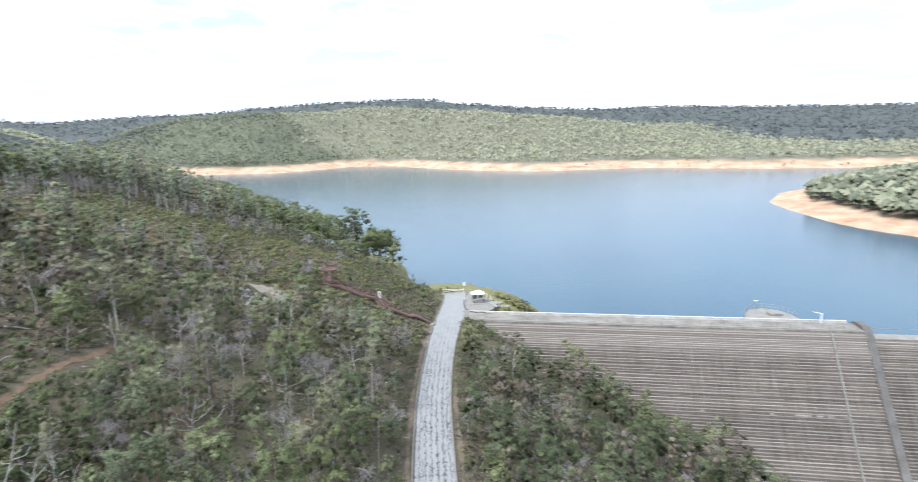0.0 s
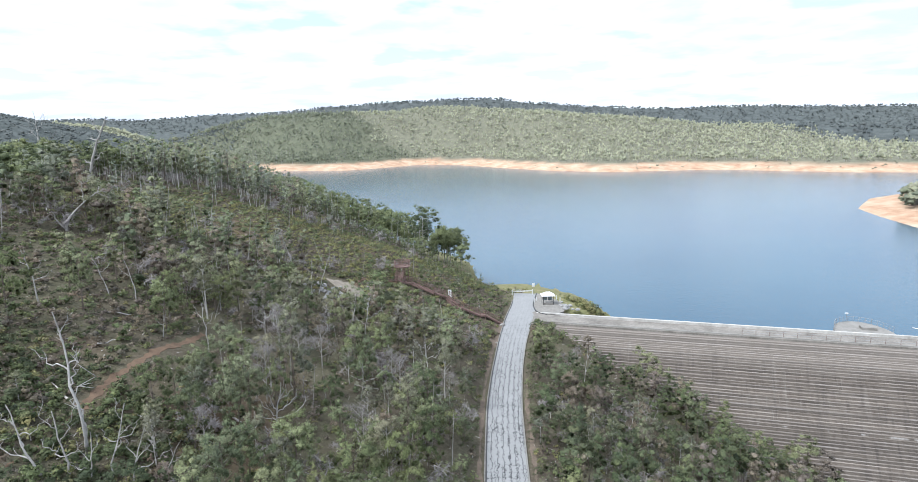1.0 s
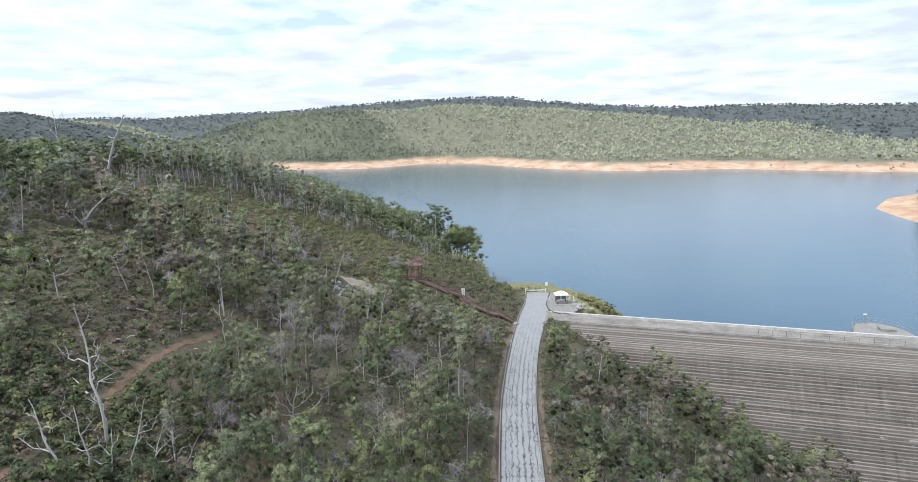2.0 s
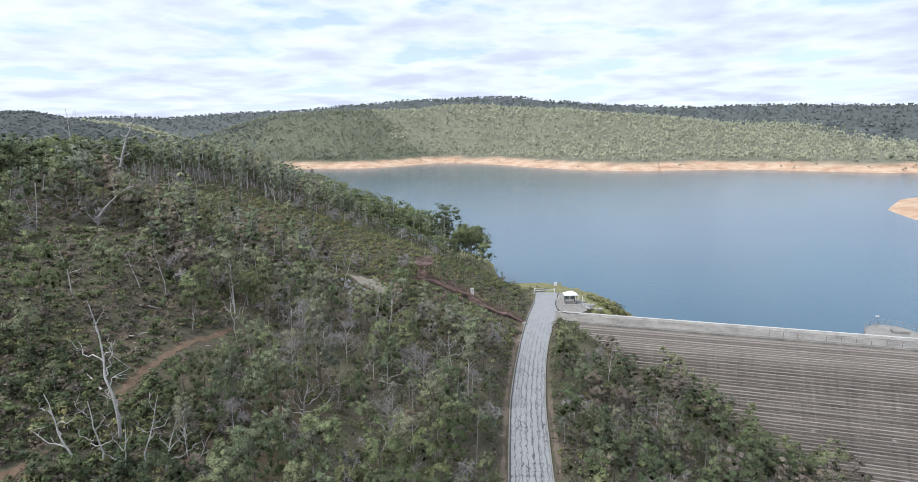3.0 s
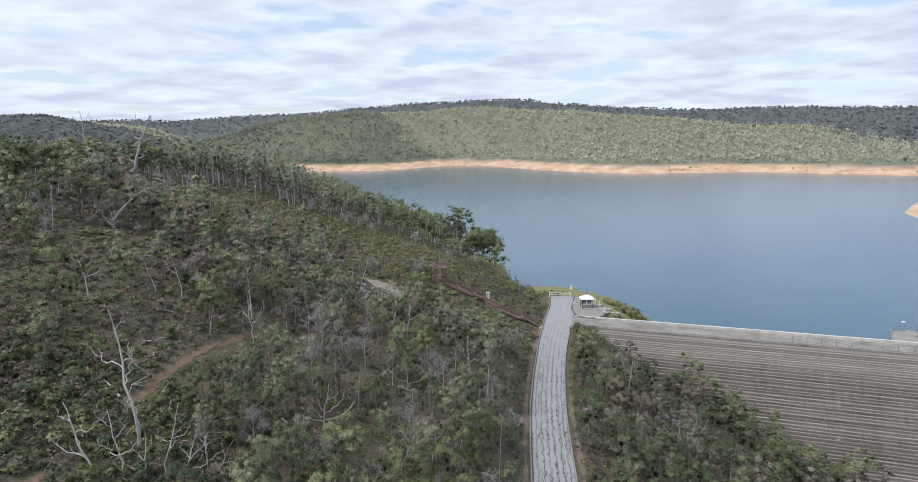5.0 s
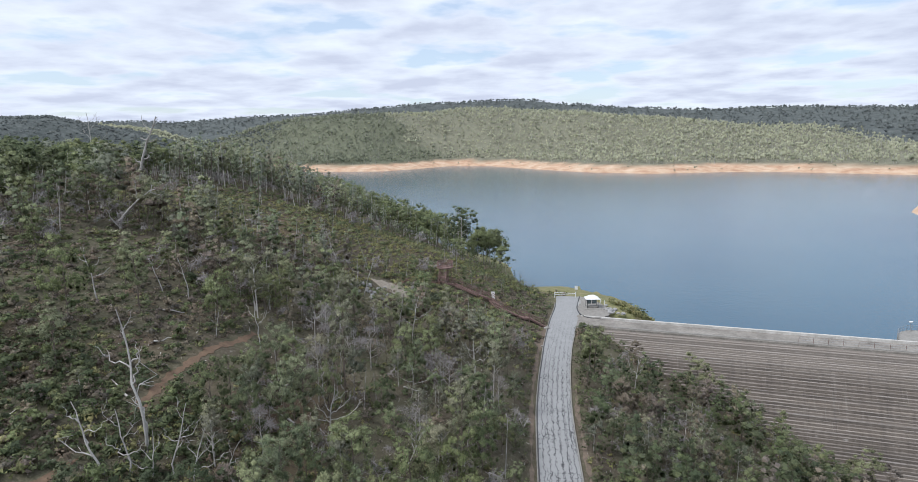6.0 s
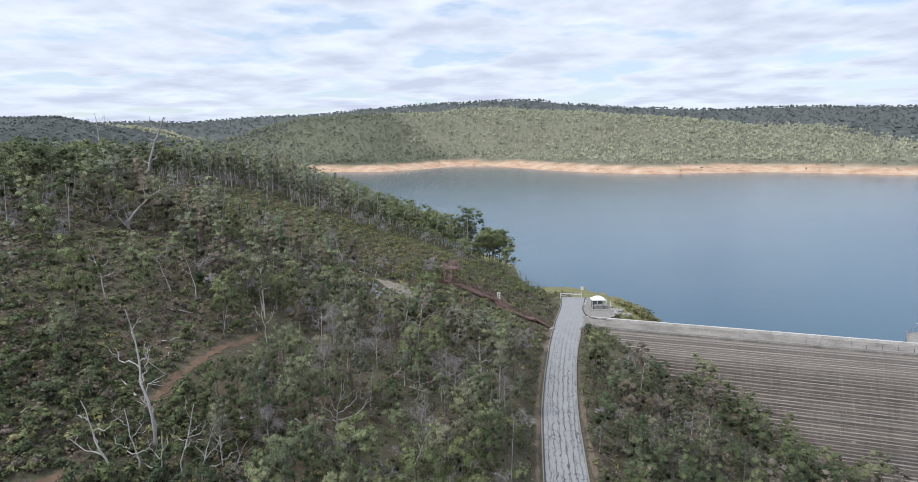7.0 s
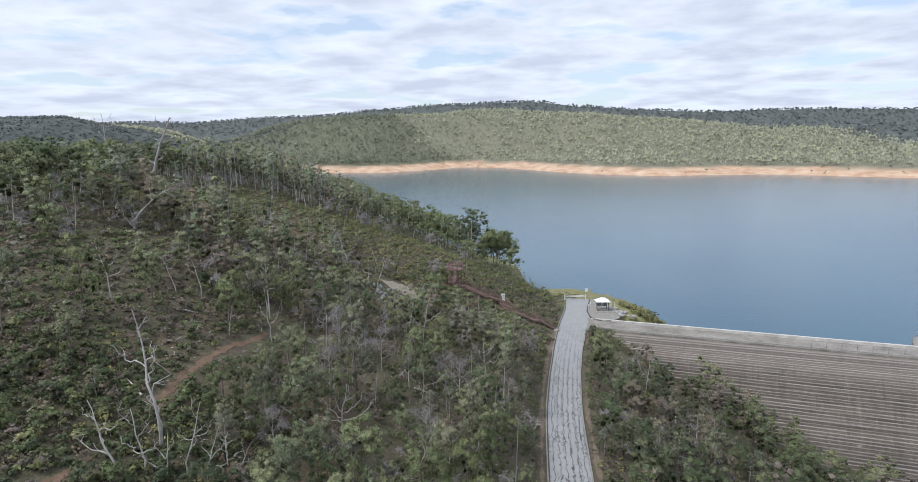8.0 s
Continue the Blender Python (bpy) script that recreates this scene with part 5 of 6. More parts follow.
def plant_heath():
    """Low shrubs between the trees."""
    g = np.random.default_rng(81)
    low = [template(90 + k, 34, 0.10, 0.62, 0.78, -0.05, 0.62, 3, (0.25, 0.6)) for k in range(6)]
    x, y = scatter(-80, 92, 34, 165, 1.3, g)
    z, beach = land(x, y)
    dr, rs, _ = away(x, y, ROAD)
    dt = away(x, y, TRACK)[0]
    dn = away(x, y, SHORE_NEAR)[0]
    dh = away(x, y, HEATH)[0]
    below = (DAM_U[0] * (y - DAM_A[1]) - DAM_U[1] * (x - DAM_A[0]))
    p = (dr > 3.6) & (dt > np.where(y < 45.5, 0.2, 0.75)) & (np.hypot((x + 15) / 4, (y - 104) / 3) > 1) & ((z > -7.5) | (rs < 0)) & (np.abs(x) < 0.9 * y + 8)
    p &= ~((rs < 0) & (below > -6 - 0.8 * np.clip(-z, 0, 50)) & (x > 14))
    p &= ~((dn < 20) & (y < 225) & (y > 128)) & (away(x, y, STAIR)[0] > 0.9)
    patch = rolls(x, y, 26, 3.0) + 0.5 * rolls(x, y, 9, 1.0)
    keep = p & (g.uniform(0, 1, len(x)) < 0.55 + 0.35 * patch + 0.4 * ease(y, 54, 48) * ease(x, -17, -20) + 0.5 * ease(dh, 17, 10) + 0.5 * ease(x, -28, -32) + 0.6 * (x > -30) * (x < 16) * (y > 94) - 0.05 * (x > 16))
    x, y, z, dh = x[keep], y[keep], z[keep], dh[keep]
    h = g.uniform(0.5, 1.35, len(x)) * (1 - 0.2 * ease(dh, 17, 10) + 0.2 * ease(x, -28, -32) + 0.35 * (x > -30) * (x < 16) * (y > 94))
    kind = g.uniform(0, 1, len(x)) + 0.5 * ease(dh, 17, 10) - 0.25 * ease(x, -28, -32) + 0.2 * rolls(x, y, 40, 5.0)
    for name, label, leaf, lo, hi in (("scrub", "dry grey-brown scrub among the trees", LEAF_DRY, -9, 0.24),
                                      ("shrubs", "low green shrubs under the trees", LEAF_GREEN, 0.24, 0.78),
                                      ("heath", "yellow-green heath shrubs on the open slope", LEAF_HEATH, 0.78, 9)):
        k = (kind >= lo) & (kind < hi)
        stand(name, label, "shrubs", x[k], y[k], z[k], h[k], low, leaf, g)
    # close heath in the clearing
    mat = [template(130 + k, 16, 0.13, 0.7, 0.8, -0.05, 0.62, 2, (0.3, 0.6)) for k in range(5)]
    x, y = scatter(-64, 4, 96, 150, 0.9, g)
    dh = away(x, y, HEATH)[0]
    keep = (dh < 15 + 3 * rolls(x, y, 14, 2.0)) & (away(x, y, STAIR)[0] > 1.2) & (np.hypot((x + 15) / 4, (y - 104) / 4) > 1) & (g.uniform(0, 1, len(x)) < 0.85)
    x, y = x[keep], y[keep]
    z = land(x, y)[0]
    h = g.uniform(0.35, 0.9, len(x))
    kind = g.uniform(0, 1, len(x)) + 0.35 * rolls(x, y, 13, 8.0)
    for label, leaf, lo, hi in (("low green heath in the clearing", LEAF_REGROWTH, -9, 0.3), ("low yellow-green heath in the clearing", LEAF_HEATH, 0.3, 0.8), ("dry brown heath in the clearing", LEAF_DRY, 0.8, 9)):
        k = (kind >= lo) & (kind < hi)
        stand("heath", label, "shrubs", x[k], y[k], z[k], h[k], mat, leaf, g)
    # close low cover on the open ground
    x, y = scatter(-62, -17, 35, 84, 0.95, g)
    z, _ = land(x, y)
    dt = away(x, y, TRACK)[0]
    keep = ((x < -27) & (y < 82) | (y < 54)) & (np.abs(x) < 0.85 * y + 4) & (dt > np.where((y > 40) & (y < 47), 0.1, 0.8)) & (g.uniform(0, 1, len(x)) < 0.85 + 0.45 * rolls(x, y, 15, 1.0) + 0.5 * ease(y, 60, 52))
    x, y, z = x[keep], y[keep], z[keep]
    h = g.uniform(0.25, 0.8, len(x)) * (1 + 1.3 * ease(y, 62, 50))
    kind = g.uniform(0, 1, len(x)) + 0.25 * rolls(x, y, 18, 9.0) - 0.18 * ease(y, 62, 50)
    for label, leaf, lo, hi in (("low dark green shrubs on the open slope", LEAF_DARK, -9, 0.34), ("low green shrubs on the open slope", LEAF_GREEN, 0.34, 0.55), ("low yellow-green shrubs on the open slope", LEAF_HEATH, 0.55, 0.68), ("low dry brown shrubs on the open slope", LEAF_DRY, 0.68, 9)):
        k = (kind >= lo) & (kind < hi)
        stand("shrubs", label, "shrubs", x[k], y[k], z[k], h[k], low, leaf, g)
    # taller thickets in the open ground
    thick = [template(280 + k, 210, 0.055, 0.9, 0.42, -0.05, 0.62, 8, (0.1, 0.8)) for k in range(5)]
    x, y = scatter(-62, -14, 36, 90, 2.3, g)
    z, _ = land(x, y)
    dt = away(x, y, TRACK)[0]
    keep = (x < -27) & (y < 80) & (np.abs(x) < 0.85 * y + 4) & (dt > 1.6) & (g.uniform(0, 1, len(x)) < 0.14 + 0.35 * rolls(x, y, 17, 2.0))
    keep |= (x < -23) & (y < 53) & (dt > 1.4) & (np.abs(x) < 0.85 * y + 4) & (g.uniform(0, 1, len(x)) < 0.85)
    keep |= (dt < 2.2) & (y > 38.5) & (y < 49) & (g.uniform(0, 1, len(x)) < 0.75)
    x, y, z = x[keep], y[keep], z[keep]
    h = g.uniform(1.1, 2.6, len(x))
    dull = g.uniform(0, 1, len(x)) < 0.35 + 0.35 * (y < 55)
    stand("thicket", "dark green bushes in thickets on the open slope", "shrubs", x[~dull], y[~dull], z[~dull], h[~dull], thick, LEAF_GREEN, g)
    stand("thicket", "dull olive bushes in thickets on the open slope", "shrubs", x[dull], y[dull], z[dull], h[dull], thick, LEAF_DARK, g)
    x, y = scatter(30.5, 39.5, 119, 136, 0.95, g)
    z, _ = land(x, y)
    keep = (x + 0.25 * (y - 126) > 34.2) & (z > -4.5) & (z < -0.05) & (g.uniform(0, 1, len(x)) < 0.9)
    stand("bank_shrubs", "low olive shrubs at the top of the lake bank", "shrubs", x[keep], y[keep], z[keep], g.uniform(0.9, 2.0, keep.sum()), thick, LEAF_HEATH, g)
    bare = [template(190 + k, 100, 0.20, 1.0, 0.42, 0.05, 0.05) for k in range(4)]
    x, y = scatter(-75, 92, 36, 150, 3.4, g)
    p, z = density(x, y)
    patch = rolls(x, y, 30, 7.0) + 0.6 * rolls(x, y, 11, 2.0)
    keep = (p > 0.2) & (np.abs(x) < 0.82 * y + 4) & ((away(x, y, SHORE_NEAR)[0] > 48) | (y < 112)) & (g.uniform(0, 1, len(x)) < 0.42 + 0.4 * patch)
    stand("bare_shrubs", "leafless grey shrubs between the trees", "shrubs", x[keep], y[keep], z[keep], g.uniform(1.4, 4.2, keep.sum()), bare, TWIG, g)
    # sticks and bark on the ground
    x, y = scatter(-70, 60, 36, 110, 0.95, g)
    z, _ = land(x, y)
    keep = (away(x, y, ROAD)[0] > 3.4) & (away(x, y, TRACK)[0] > 0.8) & (np.abs(x) < 0.82 * y + 4) & (g.uniform(0, 1, len(x)) < 0.5 + 0.4 * rolls(x, y, 14, 5.0))
    c = np.stack([x[keep], y[keep], z[keep] + 0.12], -1)
    d = g.uniform(0, 6.283, len(c))
    long = g.uniform(0.2, 0.9, len(c))[:, None]
    a = np.stack([np.cos(d), np.sin(d), g.normal(0, 0.25, len(c)) + 0.25], -1) * long
    b = np.stack([-np.sin(d), np.cos(d), 0.6 + 0 * d], -1) * g.uniform(0.02, 0.045, len(c))[:, None]
    v = np.stack([c - a * 0.5 + b, c - a * 0.5 - b, c + a * 0.5], 1).reshape(-1, 3)
    tagged(part("sticks", mesh_of("sticks", v, [np.arange(len(v)).reshape(-1, 3)], DEADWOOD)), "bleached sticks and bark lying on the ground", "sticks", kind="stuff")


plant_heath()


# ---- beside the road ----
WHITE = plain("white_paint", (0.607, 0.607, 0.598), (0.773, 0.773, 0.764), 1.5, 0.5, 0, 0.05)
STEEL = plain("galvanised_steel", (0.30, 0.31, 0.32), (0.50, 0.51, 0.52), 4.0, 0.45, 0.6, 0.05)
RUST = plain("rusty_steel", (0.13, 0.085, 0.074), (0.25, 0.165, 0.147), 2.2, 0.8, 0.1, 0.2)
DARK = plain("dark_paint", (0.03, 0.03, 0.032), (0.075, 0.075, 0.078), 3.0, 0.6)
DIRT = plain("orange_dirt", (0.090, 0.060, 0.040), (0.205, 0.138, 0.092), 1.1, 0.95, 0, 0.6)
GRAVEL = plain("pale_gravel", (0.145, 0.136, 0.123), (0.315, 0.297, 0.268), 1.6, 0.95, 0, 0.5)
VERGE = plain("bare_verge", (0.085, 0.068, 0.052), (0.20, 0.155, 0.118), 1.1, 0.95, 0, 0.6)
SANDY = plain("sandy_gravel", (0.16, 0.135, 0.105), (0.33, 0.29, 0.235), 1.3, 0.95, 0, 0.5)
STONE = plain("grey_stone", (0.17, 0.165, 0.16), (0.44, 0.43, 0.42), 1.8, 0.9, 0, 0.4)
BOARD = plain("board_face", (0.10, 0.14, 0.16), (0.26, 0.30, 0.30), 5.0, 0.4, 0, 0.02)


def kerb_line(name, side, mat, label, off, width, tall):
    """A low kerb that follows one edge of the road."""
    k = (road_line[:, 1] > -20) & (road_line[:, 1] < (134 if side > 0 else 113))
    p, q, d = road_line[k], road_side[k], np.array([road_width(y) for y in road_line[k][:, 1]])[:, None] / 2
    a, b = p + q * side * (d + off), p + q * side * (d + off + width)
    n = len(p)
    lo, hi = np.full((n, 1), -0.2), np.full((n, 1), tall)
    v = np.concatenate([np.hstack([a, lo]), np.hstack([a, hi]), np.hstack([b, hi]), np.hstack([b, lo])])
    i = np.arange(n - 1)
    f = [np.stack([i + r * n, i + 1 + r * n, i + 1 + (r + 1) * n, i + (r + 1) * n], -1) for r in range(3)]
    tagged(part(name, mesh_of(name, v, f, mat)), label, "kerb", kind="structure")


kerb_line("gutter", 1, DARK, "dark bitumen gutter along the road", 0.01, 0.16, 0.012)
kerb_line("kerb", 1, GRAVEL, "weathered concrete kerb beside the road", 0.18, 0.14, 0.10)
kerb_line("kerb", -1, CONCRETE_PALE, "weathered concrete kerb beside the road", 0.02, 0.16, 0.11)
track_mesh, _, _ = ribbon("track", TRACK, lambda y: (0.68 + 0.25 * math.sin(y * 2.1) + 0.25 * math.sin(y * 5.3 + 1)) * (1 - 0.85 * float(ease(np.array(y), 39.0, 40.5) * ease(np.array(y), 48.0, 46.5))), 0.035, DIRT, 0.3, 0.5, True)
tagged(part("dirt_track", track_mesh), "orange dirt track through the bush", "track", kind="structure")
verge_mesh, _, _ = ribbon("verge", [(3.6, 40), (5.6, 61), (6.3, 68), (7.5, 79), (9.4, 91.5), (11.4, 103), (13.6, 112.5), (14.6, 117)],
                          lambda y: 0.5 + 0.35 * math.sin(y * 0.35) + 0.2 * math.sin(y * 1.9) + 2.0 * float(ease(np.array(y), 96, 112)), 0.05, VERGE, 0.2, 0.8, True)
tagged(part("verge", verge_mesh), "bare pale-brown earth along the road's edge", "verge", kind="structure")
verge_mesh, _, _ = ribbon("verge", [(9.4, 45), (12.1, 61), (12.8, 68), (13.9, 79), (15.4, 88)], lambda y: 0.45 + 0.3 * math.sin(y * 0.5) + 0.2 * math.sin(y * 2.3), 0.05, VERGE, 0.2, 0.8, True)
tagged(part("verge", verge_mesh), "bare brown earth along the road's edge", "verge", kind="structure")


def outline(name, ring, z, mat, thick=0.2, grounded=False):
    """A slab with the outline given."""
    bm = bmesh.new()
    f = bm.faces.new([bm.verts.new((x, y, (ground_z(x, y) if grounded else 0) + z)) for x, y in ring])
    if f.normal.z < 0:
        f.normal_flip()
    made = bmesh.ops.extrude_face_region(bm, geom=[f])
    bmesh.ops.translate(bm, verts=[g for g in made["geom"] if isinstance(g, bmesh.types.BMVert)], vec=(0, 0, thick))
    bmesh.ops.translate(bm, verts=bm.verts[:], vec=(0, 0, -thick))
    bmesh.ops.recalc_face_normals(bm, faces=bm.faces[:])
    return part(name, bm, mat=mat)


def turnout():
    """The paved fan from the road down to the crest."""
    bm = bmesh.new()
    rim = [(19.7, 114.6, -0.05), (22.4, 116.4, -0.04), (25.6, 117.0, -0.28), (29.5, 115.7, -0.47), (31.2, 120.3, -0.47), (27.8, 121.5, -0.3), (24.9, 121.1, 0.0), (23.2, 122.3, 0.03), (22.6, 125.0, -0.03), (20.4, 124.0, -0.05)]
    top = [bm.verts.new(p) for p in rim]
    low = [bm.verts.new((x, y, z - 0.6)) for x, y, z in rim]
    bmesh.ops.triangulate(bm, faces=[bm.faces.new(top)])
    for i in range(len(rim)):
        k = (i + 1) % len(rim)
        bm.faces.new((top[i], low[i], low[k], top[k]))
    bmesh.ops.recalc_face_normals(bm, faces=bm.faces[:])
    tagged(part("pavement", bm, mat=DECKING), "pale paved turnout between the road and the dam crest", "pavement", kind="structure")


turnout()
EDGE = [(24.9, 121.2), (23.4, 122.4), (22.95, 125.0), (23.2, 129.0), (24.6, 134.5), (25.7, 138.6)]
tagged(outline("island", EDGE + [(27.6, 137.0), (29.3, 132.2), (30.1, 127.0), (29.0, 123.2), (27.4, 121.7)], 0.05, GRAVEL, 0.4),
       "grey gravel and worn concrete round the shelter", "pavement", kind="structure")
edge_mesh, _, _ = ribbon("edge", EDGE, lambda y: 0.22, 0.13, DARK, 0.3, 0.5)
tagged(part("kerb", edge_mesh), "dark curved kerb round the island", "kerb", kind="structure")
tagged(outline("pad", [(24.7, 127.4), (28.4, 127.2), (28.6, 131.0), (25.0, 131.2)], 0.09, CONCRETE_PALE, 0.2),
       "small concrete pad under the shelter", "pavement", kind="structure")


def gate():
    root = tagged(new("boom_gate"), "white steel boom gate closed across the road", "gate")
    for x in (19.7, 24.6):
        bm = bmesh.new()
        box(bm, (0.16, 0.16, 1.35), (x, 138.0, 0.62), 0, 0.02)
        part("post", bm, root, mat=WHITE)
    for (z0, z1) in ((1.22, 0.95), (0.72, 0.86)):
        bm = bmesh.new()
        bar(bm, (19.7, 138, z0), (24.6, 138, z1), 0.055, 8)
        part("rail", bm, root, mat=WHITE)
    bm = bmesh.new()
    bar(bm, (21.2, 138, 0.76), (21.2, 138, 1.14), 0.035, 6)
    part("strut", bm, root, mat=WHITE)


gate()


def shelter(x, y):
    """An information shelter: four posts, a white hipped roof, and boards below."""
    root = tagged(new("shelter"), "small shelter with a white hipped roof over information boards", "shelter")
    for dx in (-1.15, 1.15):
        for dy in (-0.9, 0.9):
            bm = bmesh.new()
            box(bm, (0.11, 0.11, 2.1), (x + dx, y + dy, 1.15), 0, 0.01)
            part("post", bm, root, mat=DARK)
    bm = bmesh.new()
    w, d = 1.55, 1.25
    low = [bm.verts.new((x + a * w, y + b * d, 2.10)) for a, b in ((-1, -1), (1, -1), (1, 1), (-1, 1))]
    eave = [bm.verts.new((v.co.x, v.co.y, 2.16)) for v in low]
    top = [bm.verts.new((x - 0.4, y, 2.92)), bm.verts.new((x + 0.4, y, 2.92))]
    bm.faces.new(low[::-1])
    for i in range(4):
        bm.faces.new((low[i], low[(i + 1) % 4], eave[(i + 1) % 4], eave[i]))
    bm.faces.new((eave[0], eave[1], top[1], top[0]))
    bm.faces.new((eave[1], eave[2], top[1]))
    bm.faces.new((eave[2], eave[3], top[0], top[1]))
    bm.faces.new((eave[3], eave[0], top[0]))
    part("roof", bm, root, "white sheet-metal hipped roof", WHITE)
    for dx in (-0.6, 0.6):
        bm = bmesh.new()
        box(bm, (1.0, 0.06, 0.85), (x + dx, y + 0.3, 1.25), 0, 0.01)
        board = part("board", bm, root, "dark framed information board", DARK)
        bm = bmesh.new()
        box(bm, (0.86, 0.03, 0.7), (x + dx, y + 0.26, 1.25))
        part("panel", bm, board, mat=BOARD)
    bm = bmesh.new()
    box(bm, (2.4, 0.45, 0.42), (x, y - 0.6, 0.32), 0, 0.03)
    part("bench", bm, root, "pale concrete bench", CONCRETE_PALE)


shelter(26.6, 129.2)


def sign(x, y, w, h, top, label):
    z = ground_z(x, y)
    root = tagged(new("sign"), label, "sign")
    bm = bmesh.new()
    bar(bm, (x, y, z - 0.2), (x, y, z + top - 0.05), 0.04, 6)
    part("post", bm, root, mat=STEEL)
    bm = bmesh.new()
    box(bm, (w, 0.04, h), (x, y - 0.05, z + top - h / 2), 0, 0.008)
    part("board", bm, root, "plain white board", WHITE)


sign(25.2, 140.4, 0.7, 0.9, 2.3, "white sign board on a steel post behind the gate")
sign(4.2, 118.4, 0.7, 1.5, 1.9, "narrow white marker board on the hillside")


def boulder(x, y, size, label, mat=STONE, seed=0):
    g = np.random.default_rng(seed)
    bm = bmesh.new()
    bmesh.ops.create_icosphere(bm, subdivisions=2, radius=1.0)
    for v in bm.verts:
        v.co *= 1 + 0.22 * math.sin(3.1 * v.co.x + seed) * math.cos(2.7 * v.co.y + 1.3 * seed) + g.normal(0, 0.05)
        v.co.x *= size
        v.co.y *= size * 0.8
        v.co.z *= size * 0.6
        v.co += Vector((x, y, ground_z(x, y) + size * 0.28))
    tagged(part("boulder", bm, mat=mat), label, "boulder", "boulders beside the road")


for k, (x, y, s) in enumerate(((14.6, 114.9, 0.6), (12.4, 104.8, 0.3))):
    boulder(x, y, s, "pale rounded boulder beside the road", CONCRETE_PALE, k)


g_rocks = np.random.default_rng(71)
for k in range(26):
    x, y = 30.6 + g_rocks.normal(0, 1.2), 125.5 + g_rocks.normal(0, 3.2)
    boulder(x, y, g_rocks.uniform(0.25, 0.6), "grey broken rock on the bank beside the shelter", STONE, 40 + k)


def bollard(x, y):
    bm = bmesh.new()
    box(bm, (0.16, 0.16, 0.95), (x, y, 0.42), 0, 0.02)
    return tagged(part("bollard", bm, mat=WHITE), "short white-painted timber bollard", "bollard", "bollards at the island")


for x, y in ((23.9, 130.9), (24.6, 132.4), (29.9, 131.5), (29.4, 133.0)):
    bollard(x, y)


# ---- on the dam ----
def crest_rail(s0, s1, gap):
    root = tagged(new("handrail"), "thin galvanised handrail along the crest's edge", "handrail")
    n = int((s1 - s0) / gap)
    for k in range(n + 1):
        s = s0 + (s1 - s0) * k / n
        bm = bmesh.new()
        bar(bm, dam_point(s, DECK - 0.27, -0.35), dam_point(s, DECK - 0.27, 0.65), 0.035, 6)
        part("post", bm, root, mat=RUST)
    for z in (0.62, 0.15):
        bm = bmesh.new()
        bar(bm, dam_point(s0, DECK - 0.27, z), dam_point(s1, DECK - 0.27, z), 0.02, 5)
        part("rail", bm, root, mat=STEEL)


crest_rail(36, 69, 2.2)


def intake(s, reach, half):
    """A round-fronted deck on the water side, with its wall, rail and lamp."""
    root = tagged(new("intake_tower"), "round-fronted concrete intake deck with a steel rail", "intake tower")
    arc = [(s + half * math.cos(a), -reach * math.sin(a)) for a in np.linspace(0, math.pi, 17)]
    bm = bmesh.new()
    lo = [bm.verts.new(dam_point(u, d - 0.06, -24)) for u, d in arc]
    hi = [bm.verts.new(dam_point(u, d - 0.06, -0.05)) for u, d in arc]
    for i in range(16):
        bm.faces.new((lo[i], lo[i + 1], hi[i + 1], hi[i]))
    bm.faces.new((lo[-1], lo[0], hi[0], hi[-1]))
    bm.faces.new(hi)
    bmesh.ops.recalc_face_normals(bm, faces=bm.faces[:])
    part("shaft", bm, root, "pale weathered concrete shaft", CONCRETE_PALE)
    bm = bmesh.new()
    box(bm, (2.6, 1.8, 0.5), dam_point(s + 1.2, -3.0, 0.2), math.atan2(DAM_U[1], DAM_U[0]), 0.05)
    part("hatch", bm, root, "pale worn hatch cover", CONCRETE_PALE)
    rim = arc[1:-1]
    for u, d in rim:
        bm = bmesh.new()
        bar(bm, dam_point(u, d * 0.97, -0.1), dam_point(u, d * 0.97, 1.05), 0.04, 6)
        part("post", bm, root, mat=STEEL)
    for z in (1.0, 0.5):
        bm = bmesh.new()
        for (u, d), (u2, d2) in zip(rim, rim[1:]):
            bar(bm, dam_point(u, d * 0.97, z), dam_point(u2, d2 * 0.97, z), 0.025, 5)
        part("rail", bm, root, mat=STEEL)
    bm = bmesh.new()
    bar(bm, dam_point(s - 1.5, -reach * 0.85, -0.1), dam_point(s - 1.5, -reach * 0.85, 1.8), 0.05, 6)
    pole = part("pole", bm, root, mat=STEEL)
    bm = bmesh.new()
    box(bm, (0.6, 0.35, 0.22), dam_point(s - 1.5, -reach * 0.85, 1.85), 0, 0.04)
    part("lamp_head", bm, pole, "white lamp head", WHITE)


intake(58.2, 7.6, 5.0)


def crest_lamp():
    root = tagged(new("crest_post"), "white post with a bracket at the end of the crest", "post")
    bm = bmesh.new()
    bar(bm, dam_point(66.8, 0.6, -0.55), dam_point(66.8, 0.6, 1.5), 0.16, 8)
    part("post", bm, root, mat=WHITE)
    bm = bmesh.new()
    bar(bm, dam_point(66.8, 0.6, 1.45), dam_point(65.2, 0.6, 1.75), 0.08, 8)
    part("bracket", bm, root, mat=WHITE)


crest_lamp()


